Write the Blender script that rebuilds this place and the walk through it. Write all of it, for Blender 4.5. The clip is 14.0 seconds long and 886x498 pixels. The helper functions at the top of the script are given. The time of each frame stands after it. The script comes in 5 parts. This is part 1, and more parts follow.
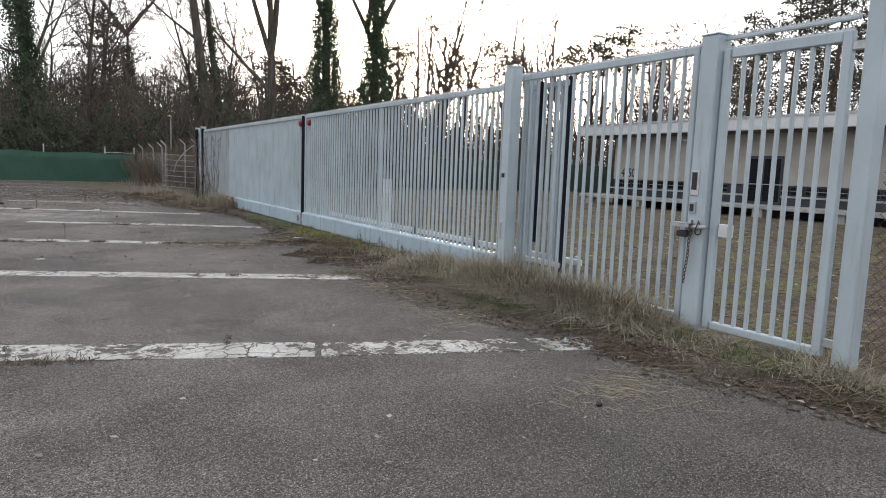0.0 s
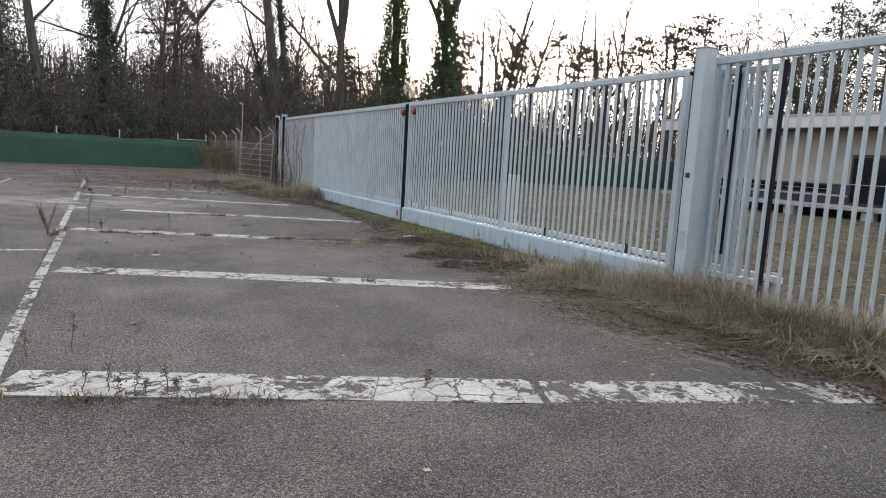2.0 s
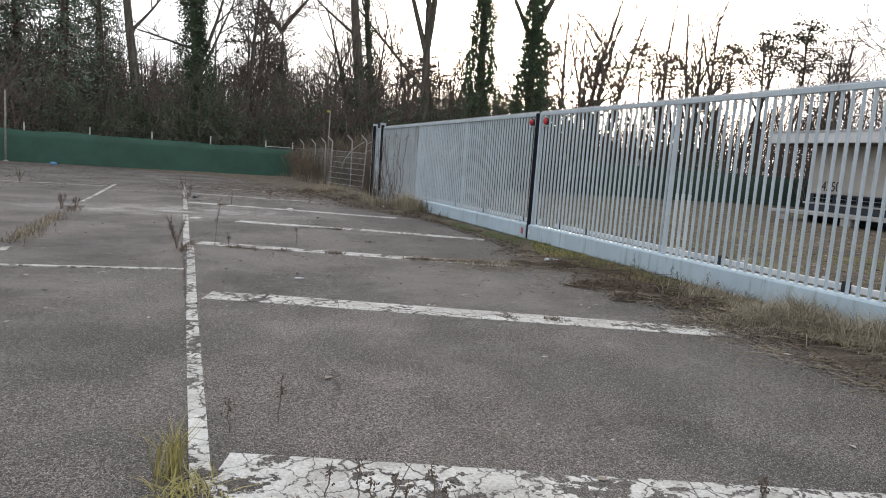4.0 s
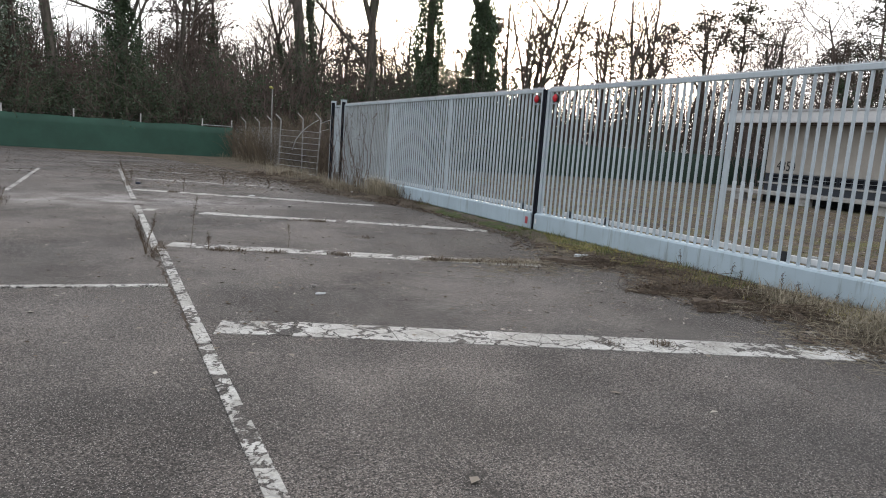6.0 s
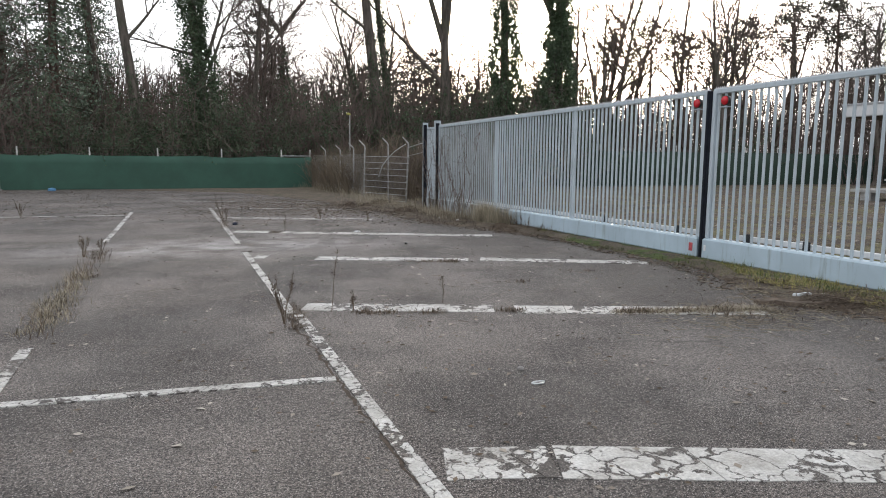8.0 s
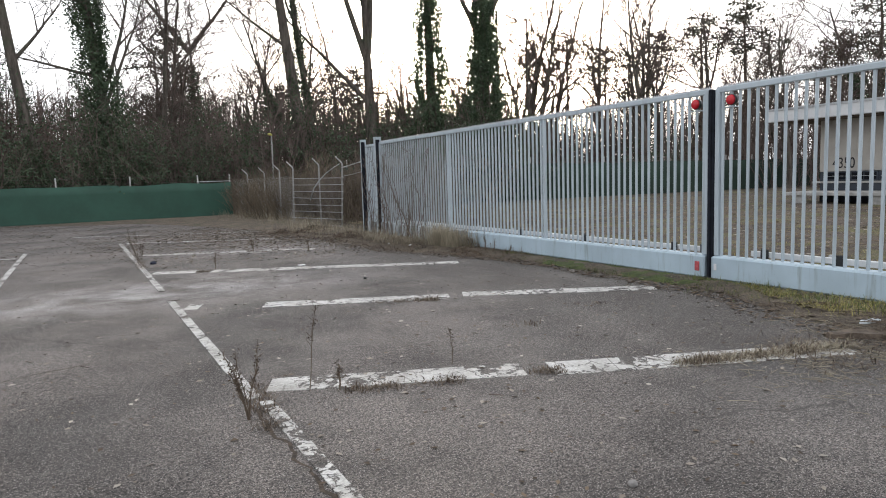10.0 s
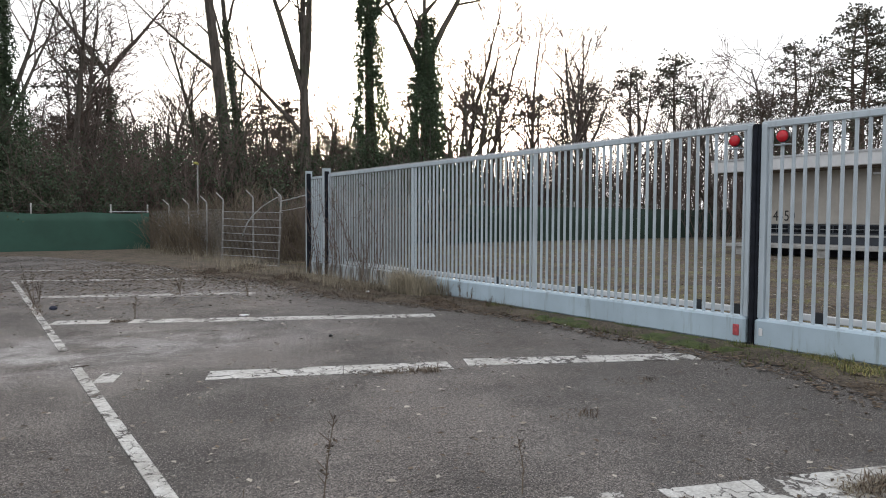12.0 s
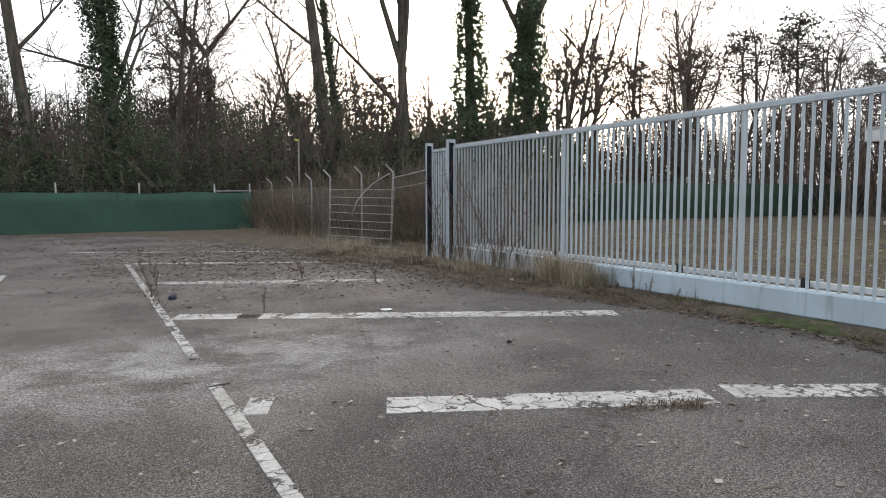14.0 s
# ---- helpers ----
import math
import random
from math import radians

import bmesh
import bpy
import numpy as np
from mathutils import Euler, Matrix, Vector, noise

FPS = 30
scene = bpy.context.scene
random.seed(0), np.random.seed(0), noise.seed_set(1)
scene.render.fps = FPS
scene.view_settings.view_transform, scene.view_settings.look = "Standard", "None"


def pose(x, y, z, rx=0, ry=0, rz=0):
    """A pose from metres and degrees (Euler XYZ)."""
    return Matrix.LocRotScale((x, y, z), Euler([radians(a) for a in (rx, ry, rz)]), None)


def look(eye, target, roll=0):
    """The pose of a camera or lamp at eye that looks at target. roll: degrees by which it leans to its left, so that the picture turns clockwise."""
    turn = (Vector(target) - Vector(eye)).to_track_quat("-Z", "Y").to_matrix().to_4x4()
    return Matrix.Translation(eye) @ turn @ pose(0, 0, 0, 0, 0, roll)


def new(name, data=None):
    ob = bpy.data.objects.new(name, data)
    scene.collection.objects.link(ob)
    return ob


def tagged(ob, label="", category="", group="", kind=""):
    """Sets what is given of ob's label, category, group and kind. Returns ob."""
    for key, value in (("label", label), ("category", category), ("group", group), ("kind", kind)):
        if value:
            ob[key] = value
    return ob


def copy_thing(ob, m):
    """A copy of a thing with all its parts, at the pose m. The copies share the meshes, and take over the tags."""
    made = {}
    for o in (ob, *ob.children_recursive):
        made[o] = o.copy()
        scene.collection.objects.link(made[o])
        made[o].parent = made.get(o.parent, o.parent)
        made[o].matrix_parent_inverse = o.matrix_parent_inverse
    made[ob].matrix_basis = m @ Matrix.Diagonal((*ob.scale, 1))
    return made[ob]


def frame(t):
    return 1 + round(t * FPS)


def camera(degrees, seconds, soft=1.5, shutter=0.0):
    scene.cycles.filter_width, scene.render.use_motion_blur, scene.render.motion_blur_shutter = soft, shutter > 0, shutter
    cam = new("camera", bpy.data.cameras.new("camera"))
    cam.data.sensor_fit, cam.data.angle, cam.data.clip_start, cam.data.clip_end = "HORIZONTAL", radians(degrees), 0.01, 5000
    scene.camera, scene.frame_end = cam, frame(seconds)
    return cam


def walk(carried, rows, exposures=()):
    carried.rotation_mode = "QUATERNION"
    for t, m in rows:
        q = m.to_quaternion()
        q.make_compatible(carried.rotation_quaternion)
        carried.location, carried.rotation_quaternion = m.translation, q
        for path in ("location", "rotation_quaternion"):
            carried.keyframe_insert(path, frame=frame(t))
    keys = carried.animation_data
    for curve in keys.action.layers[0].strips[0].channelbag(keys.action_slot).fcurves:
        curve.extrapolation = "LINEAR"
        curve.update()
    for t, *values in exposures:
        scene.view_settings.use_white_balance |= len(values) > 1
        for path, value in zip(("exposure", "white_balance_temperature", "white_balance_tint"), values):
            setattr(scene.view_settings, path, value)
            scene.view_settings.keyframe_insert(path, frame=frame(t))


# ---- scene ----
cam = camera(67.6, 14.0, 1.0)
PATH = [
    (0, (-0.091, 0.416, 1.361), (0.943, 2.111, 1.124), 2.1),
    (0.5, (-0.21, 0.78, 1.36), (0.883, 2.437, 1.113), 1.7),
    (1, (-0.373, 1.168, 1.32), (0.546, 2.924, 1.057), 1.9),
    (1.5, (-0.506, 1.438, 1.348), (0.45, 3.174, 1.072), 2.2),
    (2, (-0.666, 1.877, 1.345), (0.243, 3.638, 1.077), 3.2),
    (2.5, (-0.852, 2.181, 1.354), (-0.214, 4.059, 1.093), 3.1),
    (4.8, (-1.564, 4.058, 1.342), (-0.789, 5.885, 1.092), 4.4),
    (5, (-1.62, 4.24, 1.362), (-0.961, 6.112, 1.113), 4.2),
    (5.5, (-1.726, 4.61, 1.353), (-1.002, 6.463, 1.138), 4.6),
    (6, (-1.821, 5.05, 1.327), (-0.899, 6.799, 1.025), 4.0),
    (6.5, (-1.931, 5.529, 1.366), (-1.153, 7.359, 1.155), 1.9),
    (7, (-2.053, 5.961, 1.36), (-1.303, 7.802, 1.148), 0.7),
    (7.2, (-2.089, 6.18, 1.374), (-1.364, 8.027, 1.126), 0.1),
    (9.3, (-2.316, 7.959, 1.404), (-1.379, 9.709, 1.159), 0.5),
    (9.5, (-2.292, 8.115, 1.414), (-1.305, 9.837, 1.172), -0.1),
    (10, (-2.198, 8.66, 1.404), (-1.237, 10.401, 1.195), -1.8),
    (10.5, (-2.176, 9.126, 1.403), (-1.194, 10.864, 1.287), 2.2),
    (11, (-2.081, 9.586, 1.383), (-0.93, 11.22, 1.318), -3.3),
    (11.5, (-2.043, 10.086, 1.387), (-0.949, 11.759, 1.316), 0.2),
    (12, (-2.031, 10.516, 1.389), (-0.865, 12.139, 1.298), 0.2),
    (12.5, (-2.034, 10.997, 1.385), (-0.882, 12.625, 1.24), 1.5),
    (13, (-2.073, 11.56, 1.37), (-1.094, 13.297, 1.227), 1.3),
    (13.5, (-2.052, 11.996, 1.354), (-0.961, 13.666, 1.206), 0.8),
    (14, (-2.042, 12.53, 1.355), (-1.086, 14.28, 1.199), -0.2),
]
walk(cam, [(t, look(eye, target, roll)) for t, eye, target, roll in PATH],
     exposures=((0.0, 0.05, 6280, 10), (2.0, 0.10, 6280, 10), (5.0, 0.05, 6280, 10), (6.0, 0.0, 6280, 10), (7.0, 0.10, 6280, 10), (9.5, 0.15, 6280, 10), (11.0, 0.20, 6280, 10), (12.0, 0.0, 6280, 10), (12.5, -0.10, 6280, 10), (13.5, 0.05, 6280, 10), (14.0, 0.05, 6280, 10)))

# ---------------------------------------------------------------- world and sun
SUN_AZ, SUN_EL = radians(32.3), radians(11.3)
AUREOLE = 0.0003
world = bpy.data.worlds.new("sky")
scene.world = world
world.use_nodes = True
wn, wl = world.node_tree.nodes, world.node_tree.links
sky = wn.new("ShaderNodeTexSky")
sky.sky_type, sky.sun_disc = "NISHITA", False
sky.sun_elevation, sky.sun_rotation = SUN_EL, SUN_AZ
sky.dust_density, sky.air_density, sky.ozone_density = 5.0, 1.0, 1.0
pale = wn.new("ShaderNodeHueSaturation")
pale.inputs["Saturation"].default_value = 0.3
wl.new(sky.outputs[0], pale.inputs["Color"])
veil = wn.new("ShaderNodeMixRGB")
veil.inputs[0].default_value = 0.75
veil.inputs[2].default_value = (8.4, 8.45, 8.6, 1)
wl.new(pale.outputs[0], veil.inputs[1])
cube = pale.outputs[0]
for _ in range(2):
    k = wn.new("ShaderNodeMixRGB")
    k.blend_type = "MULTIPLY"
    k.inputs[0].default_value = 1.0
    wl.new(cube, k.inputs[1])
    wl.new(pale.outputs[0], k.inputs[2])
    cube = k.outputs[0]
aureole = wn.new("ShaderNodeMixRGB")
aureole.blend_type = "ADD"
aureole.inputs[0].default_value = AUREOLE
wl.new(veil.outputs[0], aureole.inputs[1])
wl.new(cube, aureole.inputs[2])
wl.new(aureole.outputs[0], wn["Background"].inputs[0])
wn["Background"].inputs[1].default_value = 0.168

sun_data = bpy.data.lights.new("sun", "SUN")
sun_data.energy, sun_data.angle, sun_data.color = 2.0, radians(6), (1.0, 0.87, 0.68)
sun = new("sun", sun_data)
sun_way = Vector((math.sin(SUN_AZ) * math.cos(SUN_EL), math.cos(SUN_AZ) * math.cos(SUN_EL), math.sin(SUN_EL)))
sun.matrix_world = look(sun_way * 60, (0, 0, 0))


# ---------------------------------------------------------------- materials
class Shade:
    """A small builder for node materials that work in world positions."""

    def __init__(self, name, rough=0.8, metal=0.0):
        self.m = bpy.data.materials.new(name)
        self.m.use_nodes = True
        self.n, self.l = self.m.node_tree.nodes, self.m.node_tree.links
        self.b = self.n["Principled BSDF"]
        self.b.inputs["Roughness"].default_value = rough
        self.b.inputs["Metallic"].default_value = metal
        self.pos = self.n.new("ShaderNodeNewGeometry").outputs["Position"]

    def put(self, socket, value):
        if isinstance(value, bpy.types.NodeSocket):
            self.l.new(value, socket)
        elif isinstance(value, tuple) and len(value) == 3 and socket.type == "RGBA":
            socket.default_value = (*value, 1)
        else:
            socket.default_value = value

    def noise(self, scale, detail=4.0, rough=0.55, vec=None, out="Fac", distort=0.0):
        k = self.n.new("ShaderNodeTexNoise")
        self.put(k.inputs["Vector"], vec or self.pos)
        k.inputs["Scale"].default_value, k.inputs["Detail"].default_value = scale, detail
        k.inputs["Roughness"].default_value, k.inputs["Distortion"].default_value = rough, distort
        return k.outputs[out]

    def cells(self, scale, feature="F1", out="Distance", vec=None, rand=1.0):
        k = self.n.new("ShaderNodeTexVoronoi")
        k.feature = feature
        self.put(k.inputs["Vector"], vec or self.pos)
        k.inputs["Scale"].default_value, k.inputs["Randomness"].default_value = scale, rand
        return k.outputs[out]

    def ramp(self, fac, lo, hi, a=0.0, b=1.0):
        k = self.n.new("ShaderNodeMapRange")
        k.interpolation_type = "SMOOTHSTEP"
        for i, v in enumerate((fac, lo, hi, a, b)):
            self.put(k.inputs[i], v)
        return k.outputs[0]

    def math(self, op, a, b=0.5):
        k = self.n.new("ShaderNodeMath")
        k.operation = op
        self.put(k.inputs[0], a), self.put(k.inputs[1], b)
        return k.outputs[0]

    def vec(self, op, a, b):
        k = self.n.new("ShaderNodeVectorMath")
        k.operation = op
        self.put(k.inputs[0], a), self.put(k.inputs[1], b)
        return k.outputs["Value" if op in ("LENGTH", "DISTANCE") else "Vector"]

    def mix(self, fac, a, b, how="MIX"):
        k = self.n.new("ShaderNodeMixRGB")
        k.blend_type = how
        self.put(k.inputs[0], fac), self.put(k.inputs[1], a), self.put(k.inputs[2], b)
        return k.outputs[0]

    def random(self):
        return self.n.new("ShaderNodeObjectInfo").outputs["Random"]

    def island(self):
        return self.n.new("ShaderNodeNewGeometry").outputs["Random Per Island"]

    def bump(self, height, strength=0.3, distance=0.01):
        k = self.n.new("ShaderNodeBump")
        k.inputs["Strength"].default_value, k.inputs["Distance"].default_value = strength, distance
        self.l.new(height, k.inputs["Height"])
        self.l.new(k.outputs[0], self.b.inputs["Normal"])

    def done(self, colour, rough=None):
        self.put(self.b.inputs["Base Color"], colour)
        if rough is not None:
            self.put(self.b.inputs["Roughness"], rough)
        return self.m


def asphalt_colour(s):
    """Old asphalt: stains, light aggregate, hair cracks and a spill of pale dust."""
    wide = s.ramp(s.noise(0.55, 6, 0.65), 0.36, 0.64)
    c = s.mix(wide, (0.0535, 0.0466, 0.0430), (0.138, 0.1210, 0.1105))
    blot = s.ramp(s.noise(1.1, 4, 0.6, distort=0.6), 0.56, 0.72)
    c = s.mix(s.math("MULTIPLY", blot, 0.5), c, (0.045, 0.040, 0.037))
    pale = s.ramp(s.noise(0.8, 6, 0.65, vec=s.vec("ADD", s.pos, (7.3, 2.1, 0.0))), 0.55, 0.75)
    c = s.mix(s.math("MULTIPLY", pale, 0.45), c, (0.195, 0.179, 0.166))
    away = s.vec("DISTANCE", s.vec("MULTIPLY", s.pos, (0.42, 1.0, 0.0)), (-0.62, 18.3, 0.0))
    dust = s.math("MULTIPLY", s.ramp(away, 0.1, 1.9, 1.0, 0.0), s.ramp(s.noise(1.6, 6, 0.7), 0.36, 0.66))
    c = s.mix(s.math("MULTIPLY", dust, 0.8), c, (0.42, 0.405, 0.40))
    away = s.vec("DISTANCE", s.vec("MULTIPLY", s.pos, (0.5, 1.0, 0.0)), (0.95, 23.2, 0.0))
    dust = s.math("MULTIPLY", s.ramp(away, 0.1, 1.6, 1.0, 0.0), s.ramp(s.noise(2.2, 6, 0.75), 0.40, 0.62))
    c = s.mix(s.math("MULTIPLY", dust, 0.7), c, (0.42, 0.405, 0.40))
    east = s.n.new("ShaderNodeSeparateXYZ")
    s.put(east.inputs[0], s.pos)
    # Darker and browner towards the fence, with an uneven edge.
    fenceward = s.math("ADD", east.outputs["X"], s.ramp(s.noise(0.9, 5, 0.65), 0.3, 0.7, -1.2, 1.2))
    c = s.mix(s.ramp(fenceward, 0.9, 3.9, 0.0, 0.74), c, (0.056, 0.047, 0.041))
    c = s.mix(1.0, c, s.ramp(s.noise(85.0, 4, 0.85), 0.40, 0.60, 0.0, 0.95), "OVERLAY")
    c = s.mix(0.8, c, s.ramp(s.noise(34.0, 5, 0.8), 0.36, 0.64, 0.12, 0.86), "OVERLAY")
    shaken = s.vec("ADD", s.pos, s.vec("MULTIPLY", s.noise(160.0, 2, 0.5, out="Color"), (0.011, 0.011, 0.0)))
    grain = s.ramp(s.cells(150.0, vec=shaken), 0.16, 0.42, 1.0, 0.0)
    chosen = s.ramp(s.cells(150.0, out="Color", vec=shaken), 0.40, 0.66)
    c = s.mix(s.math("MULTIPLY", s.math("MULTIPLY", grain, chosen), 0.9), c, (0.62, 0.585, 0.555))
    bent = s.vec("ADD", s.pos, s.vec("MULTIPLY", s.noise(2.0, 4, 0.6, out="Color"), (0.6, 0.6, 0.0)))
    crack = s.ramp(s.cells(0.33, "DISTANCE_TO_EDGE", vec=bent), 0.0, 0.006, 1.0, 0.0)
    crack = s.math("MULTIPLY", crack, s.ramp(s.noise(0.25, 2), 0.5, 0.6))
    c = s.mix(s.math("MULTIPLY", crack, 0.7), c, (0.03, 0.027, 0.022))
    return c


def asphalt():
    s = Shade("asphalt", 0.82)
    s.bump(s.noise(150.0, 4, 0.75), 1.0, 0.007)
    return s.done(asphalt_colour(s), s.ramp(s.noise(0.7, 4), 0.35, 0.7, 0.66, 0.9))


def line_paint(name, cell, wear, dirt):
    """White road paint split by a net of cracks, with smaller flakes gone where it is most worn."""
    s = Shade(name, 0.7)
    base = asphalt_colour(s)
    bent = s.vec("ADD", s.pos, s.vec("MULTIPLY", s.noise(4.0, 3, 0.6, out="Color"), (0.22, 0.22, 0.0)))
    bent = s.vec("ADD", bent, s.vec("MULTIPLY", s.noise(22.0, 4, 0.65, out="Color"), (0.07, 0.07, 0.0)))
    width = s.ramp(s.noise(1.7, 4, 0.6, vec=s.vec("ADD", s.pos, (9.0, 4.0, 0.0))), 0.48, 0.74, 0.0, 0.04)
    gap = s.ramp(s.math("SUBTRACT", s.cells(cell, "DISTANCE_TO_EDGE", vec=bent), width), 0.0, 0.03)
    gone = s.noise(1.9, 6, 0.76, vec=s.vec("ADD", s.pos, (3.0, 1.0, 0.0)))
    flake = s.cells(cell * 2.6, "F1", "Color", vec=bent)
    slit = s.ramp(s.cells(cell * 2.6, "DISTANCE_TO_EDGE", vec=bent), 0.02, 0.07)
    worn = s.ramp(s.math("ADD", gone, s.math("MULTIPLY", flake, 0.24)), wear, wear + 0.02)
    near = s.ramp(gone, wear - 0.17, wear - 0.09)
    keep = s.math("MULTIPLY", gap, s.math("SUBTRACT", 1.0, worn))
    keep = s.math("MULTIPLY", keep, s.math("MAXIMUM", slit, s.math("SUBTRACT", 1.0, near)))
    grime = s.ramp(s.noise(2.2, 6, 0.72), 0.36, 0.72)
    white = s.mix(s.math("MULTIPLY", grime, dirt), (0.54, 0.535, 0.515), (0.27, 0.255, 0.232))
    white = s.mix(0.45, white, s.ramp(s.noise(60.0, 4, 0.7), 0.3, 0.7, 0.25, 0.78), "OVERLAY")
    s.bump(s.math("ADD", keep, s.math("MULTIPLY", s.noise(150.0, 2), 0.5)), 0.6, 0.004)
    dark = s.mix(0.45, base, (0.032, 0.028, 0.025))
    return s.done(s.mix(keep, dark, white))


def soil():
    """Wood floor and waste ground: earth, old leaves, pale straw and moss."""
    s = Shade("soil", 0.95)
    c = s.mix(s.ramp(s.noise(0.35, 6, 0.65), 0.35, 0.65), (0.058, 0.043, 0.033), (0.120, 0.090, 0.070))
    c = s.mix(s.ramp(s.noise(9.0, 6, 0.75), 0.44, 0.62), c, (0.045, 0.034, 0.025))
    straw = s.ramp(s.noise(3.5, 6, 0.75), 0.52, 0.66)
    c = s.mix(s.math("MULTIPLY", straw, 0.7), c, (0.215, 0.180, 0.130))
    moss = s.ramp(s.noise(0.6, 6, 0.7, vec=s.vec("ADD", s.pos, (11.0, 5.0, 0.0))), 0.48, 0.60)
    c = s.mix(s.math("MULTIPLY", moss, 0.5), c, (0.135, 0.140, 0.040))
    c = s.mix(0.7, c, s.ramp(s.noise(26.0, 5, 0.75), 0.34, 0.66, 0.15, 0.85), "OVERLAY")
    s.bump(s.noise(18.0, 5, 0.7), 0.9, 0.05)
    return s.done(c)


def verge_soil():
    s = Shade("verge_soil", 0.95)
    c = s.mix(s.ramp(s.noise(2.2, 6, 0.7), 0.35, 0.65), (0.068, 0.053, 0.041), (0.150, 0.120, 0.088))
    c = s.mix(s.ramp(s.noise(45.0, 4, 0.75), 0.54, 0.64), c, (0.25, 0.205, 0.145))
    c = s.mix(s.ramp(s.noise(28.0, 4, 0.75, vec=s.vec("ADD", s.pos, (2.0, 6.0, 0.0))), 0.54, 0.64), c, (0.024, 0.019, 0.015))
    moss = s.ramp(s.noise(1.3, 5, 0.7, vec=s.vec("ADD", s.pos, (4.0, 9.0, 0.0))), 0.56, 0.66)
    c = s.mix(s.math("MULTIPLY", moss, 0.7), c, (0.055, 0.070, 0.022))
    s.bump(s.noise(40.0, 5, 0.75), 1.0, 0.03)
    return s.done(c)


def moss_mat():
    s = Shade("moss", 0.95)
    c = s.mix(s.ramp(s.noise(6.0, 5, 0.7), 0.35, 0.65), (0.035, 0.050, 0.014), (0.080, 0.105, 0.026))
    c = s.mix(s.ramp(s.noise(2.5, 5, 0.7), 0.5, 0.65), c, (0.085, 0.065, 0.045))
    s.bump(s.noise(60.0, 4, 0.7), 1.0, 0.02)
    return s.done(c)


def painted(name, colour, rough=0.42, grime=0.35, low=None):
    """Weathered gloss paint on steel, with run-down streaks and faint green algae."""
    s = Shade(name, rough)
    tint = s.mix(s.ramp(s.noise(1.7, 4), 0.3, 0.7), colour, tuple(v * 0.86 for v in colour))
    streak = s.noise(5.0, 5, 0.65, vec=s.vec("MULTIPLY", s.pos, (2.0, 2.0, 0.18)))
    dirt = s.math("MULTIPLY", s.ramp(streak, 0.52, 0.74), grime)
    c = s.mix(dirt, tint, (0.13, 0.125, 0.10))
    spots = s.ramp(s.noise(55.0, 3, 0.6), 0.66, 0.74)
    c = s.mix(s.math("MULTIPLY", spots, 0.35), c, (0.12, 0.09, 0.06))
    s.bump(s.noise(90.0, 3), 0.12, 0.002)
    return s.done(c, s.ramp(streak, 0.4, 0.8, rough, min(rough + 0.35, 1.0)))


def dirty_plinth():
    s = Shade("stained_plinth", 0.75)
    streak = s.noise(3.2, 6, 0.7, vec=s.vec("MULTIPLY", s.pos, (2.0, 2.0, 0.35)))
    c = s.mix(s.ramp(streak, 0.42, 0.62), (0.42, 0.46, 0.48), (0.10, 0.095, 0.08))
    s.bump(s.noise(60.0, 4), 0.3, 0.005)
    return s.done(c)


def plain(name, colour, rough=0.6, metal=0.0, vary=0.25, scale=8.0, bump=0.15):
    s = Shade(name, rough, metal)
    c = s.mix(s.ramp(s.noise(scale, 5, 0.65), 0.3, 0.7), tuple(v * (1 - vary) for v in colour), tuple(min(v * (1 + vary), 1) for v in colour))
    s.bump(s.noise(scale * 7, 3), bump, 0.004)
    return s.done(c)


def bark(name, a, b):
    s = Shade(name, 0.92)
    ridge = s.noise(6.0, 6, 0.7, vec=s.vec("MULTIPLY", s.pos, (1.0, 1.0, 0.22)))
    c = s.mix(s.ramp(ridge, 0.35, 0.65), a, b)
    c = s.mix(s.math("MULTIPLY", s.ramp(s.noise(0.9, 4), 0.5, 0.7), 0.5), c, (0.07, 0.085, 0.05))
    s.bump(ridge, 0.9, 0.06)
    return s.done(c)


def foliage(name, a, b, rough=0.6):
    s = Shade(name, rough)
    c = s.mix(s.island(), a, b)
    c = s.mix(s.math("MULTIPLY", s.ramp(s.noise(0.8, 3), 0.4, 0.7), 0.4), c, tuple(v * 0.5 for v in a))
    return s.done(c)


ASPHALT = asphalt()
PAINT_WIDE = line_paint("cracked_white_paint", 5.2, 0.690, 0.9)
PAINT_WORN = line_paint("flaked_white_paint", 6.5, 0.640, 0.9)
PAINT_THIN = line_paint("thin_white_paint", 8.0, 0.680, 0.85)
ROTTED = plain("rotted_plants", (0.062, 0.046, 0.034), 0.95, 0, 0.5, 22, 1.0)
SOIL, VERGE, MOSS = soil(), verge_soil(), moss_mat()
STEEL = painted("pale_blue_grey_paint", (0.44, 0.505, 0.55))
BEAM = painted("light_blue_beam_paint", (0.43, 0.535, 0.61), 0.45, 0.6)
PLINTH = dirty_plinth()
GALV = plain("galvanised_steel", (0.45, 0.46, 0.47), 0.45, 0.6, 0.2, 12)
OLDSTEEL = plain("dull_grey_steel", (0.22, 0.215, 0.205), 0.75, 0.1, 0.3, 9)
STAINED = painted("stained_grey_paint", (0.36, 0.40, 0.42), 0.6, 0.95)
RUBBER = plain("black_rubber", (0.012, 0.014, 0.020), 0.85, 0, 0.3, 10)
RUBBER.node_tree.nodes["Principled BSDF"].inputs["Specular IOR Level"].default_value = 0.2
RED = plain("red_lens", (0.50, 0.014, 0.024), 0.25, 0, 0.15, 20, 0.05)
DARKRED = plain("faded_red_plate", (0.42, 0.07, 0.08), 0.5, 0, 0.3, 30)
WHITE = painted("white_rail_paint", (0.74, 0.75, 0.76), 0.5, 0.25)
SLEEVE = painted("pale_sleeve_paint", (0.55, 0.61, 0.65), 0.5, 0.25)
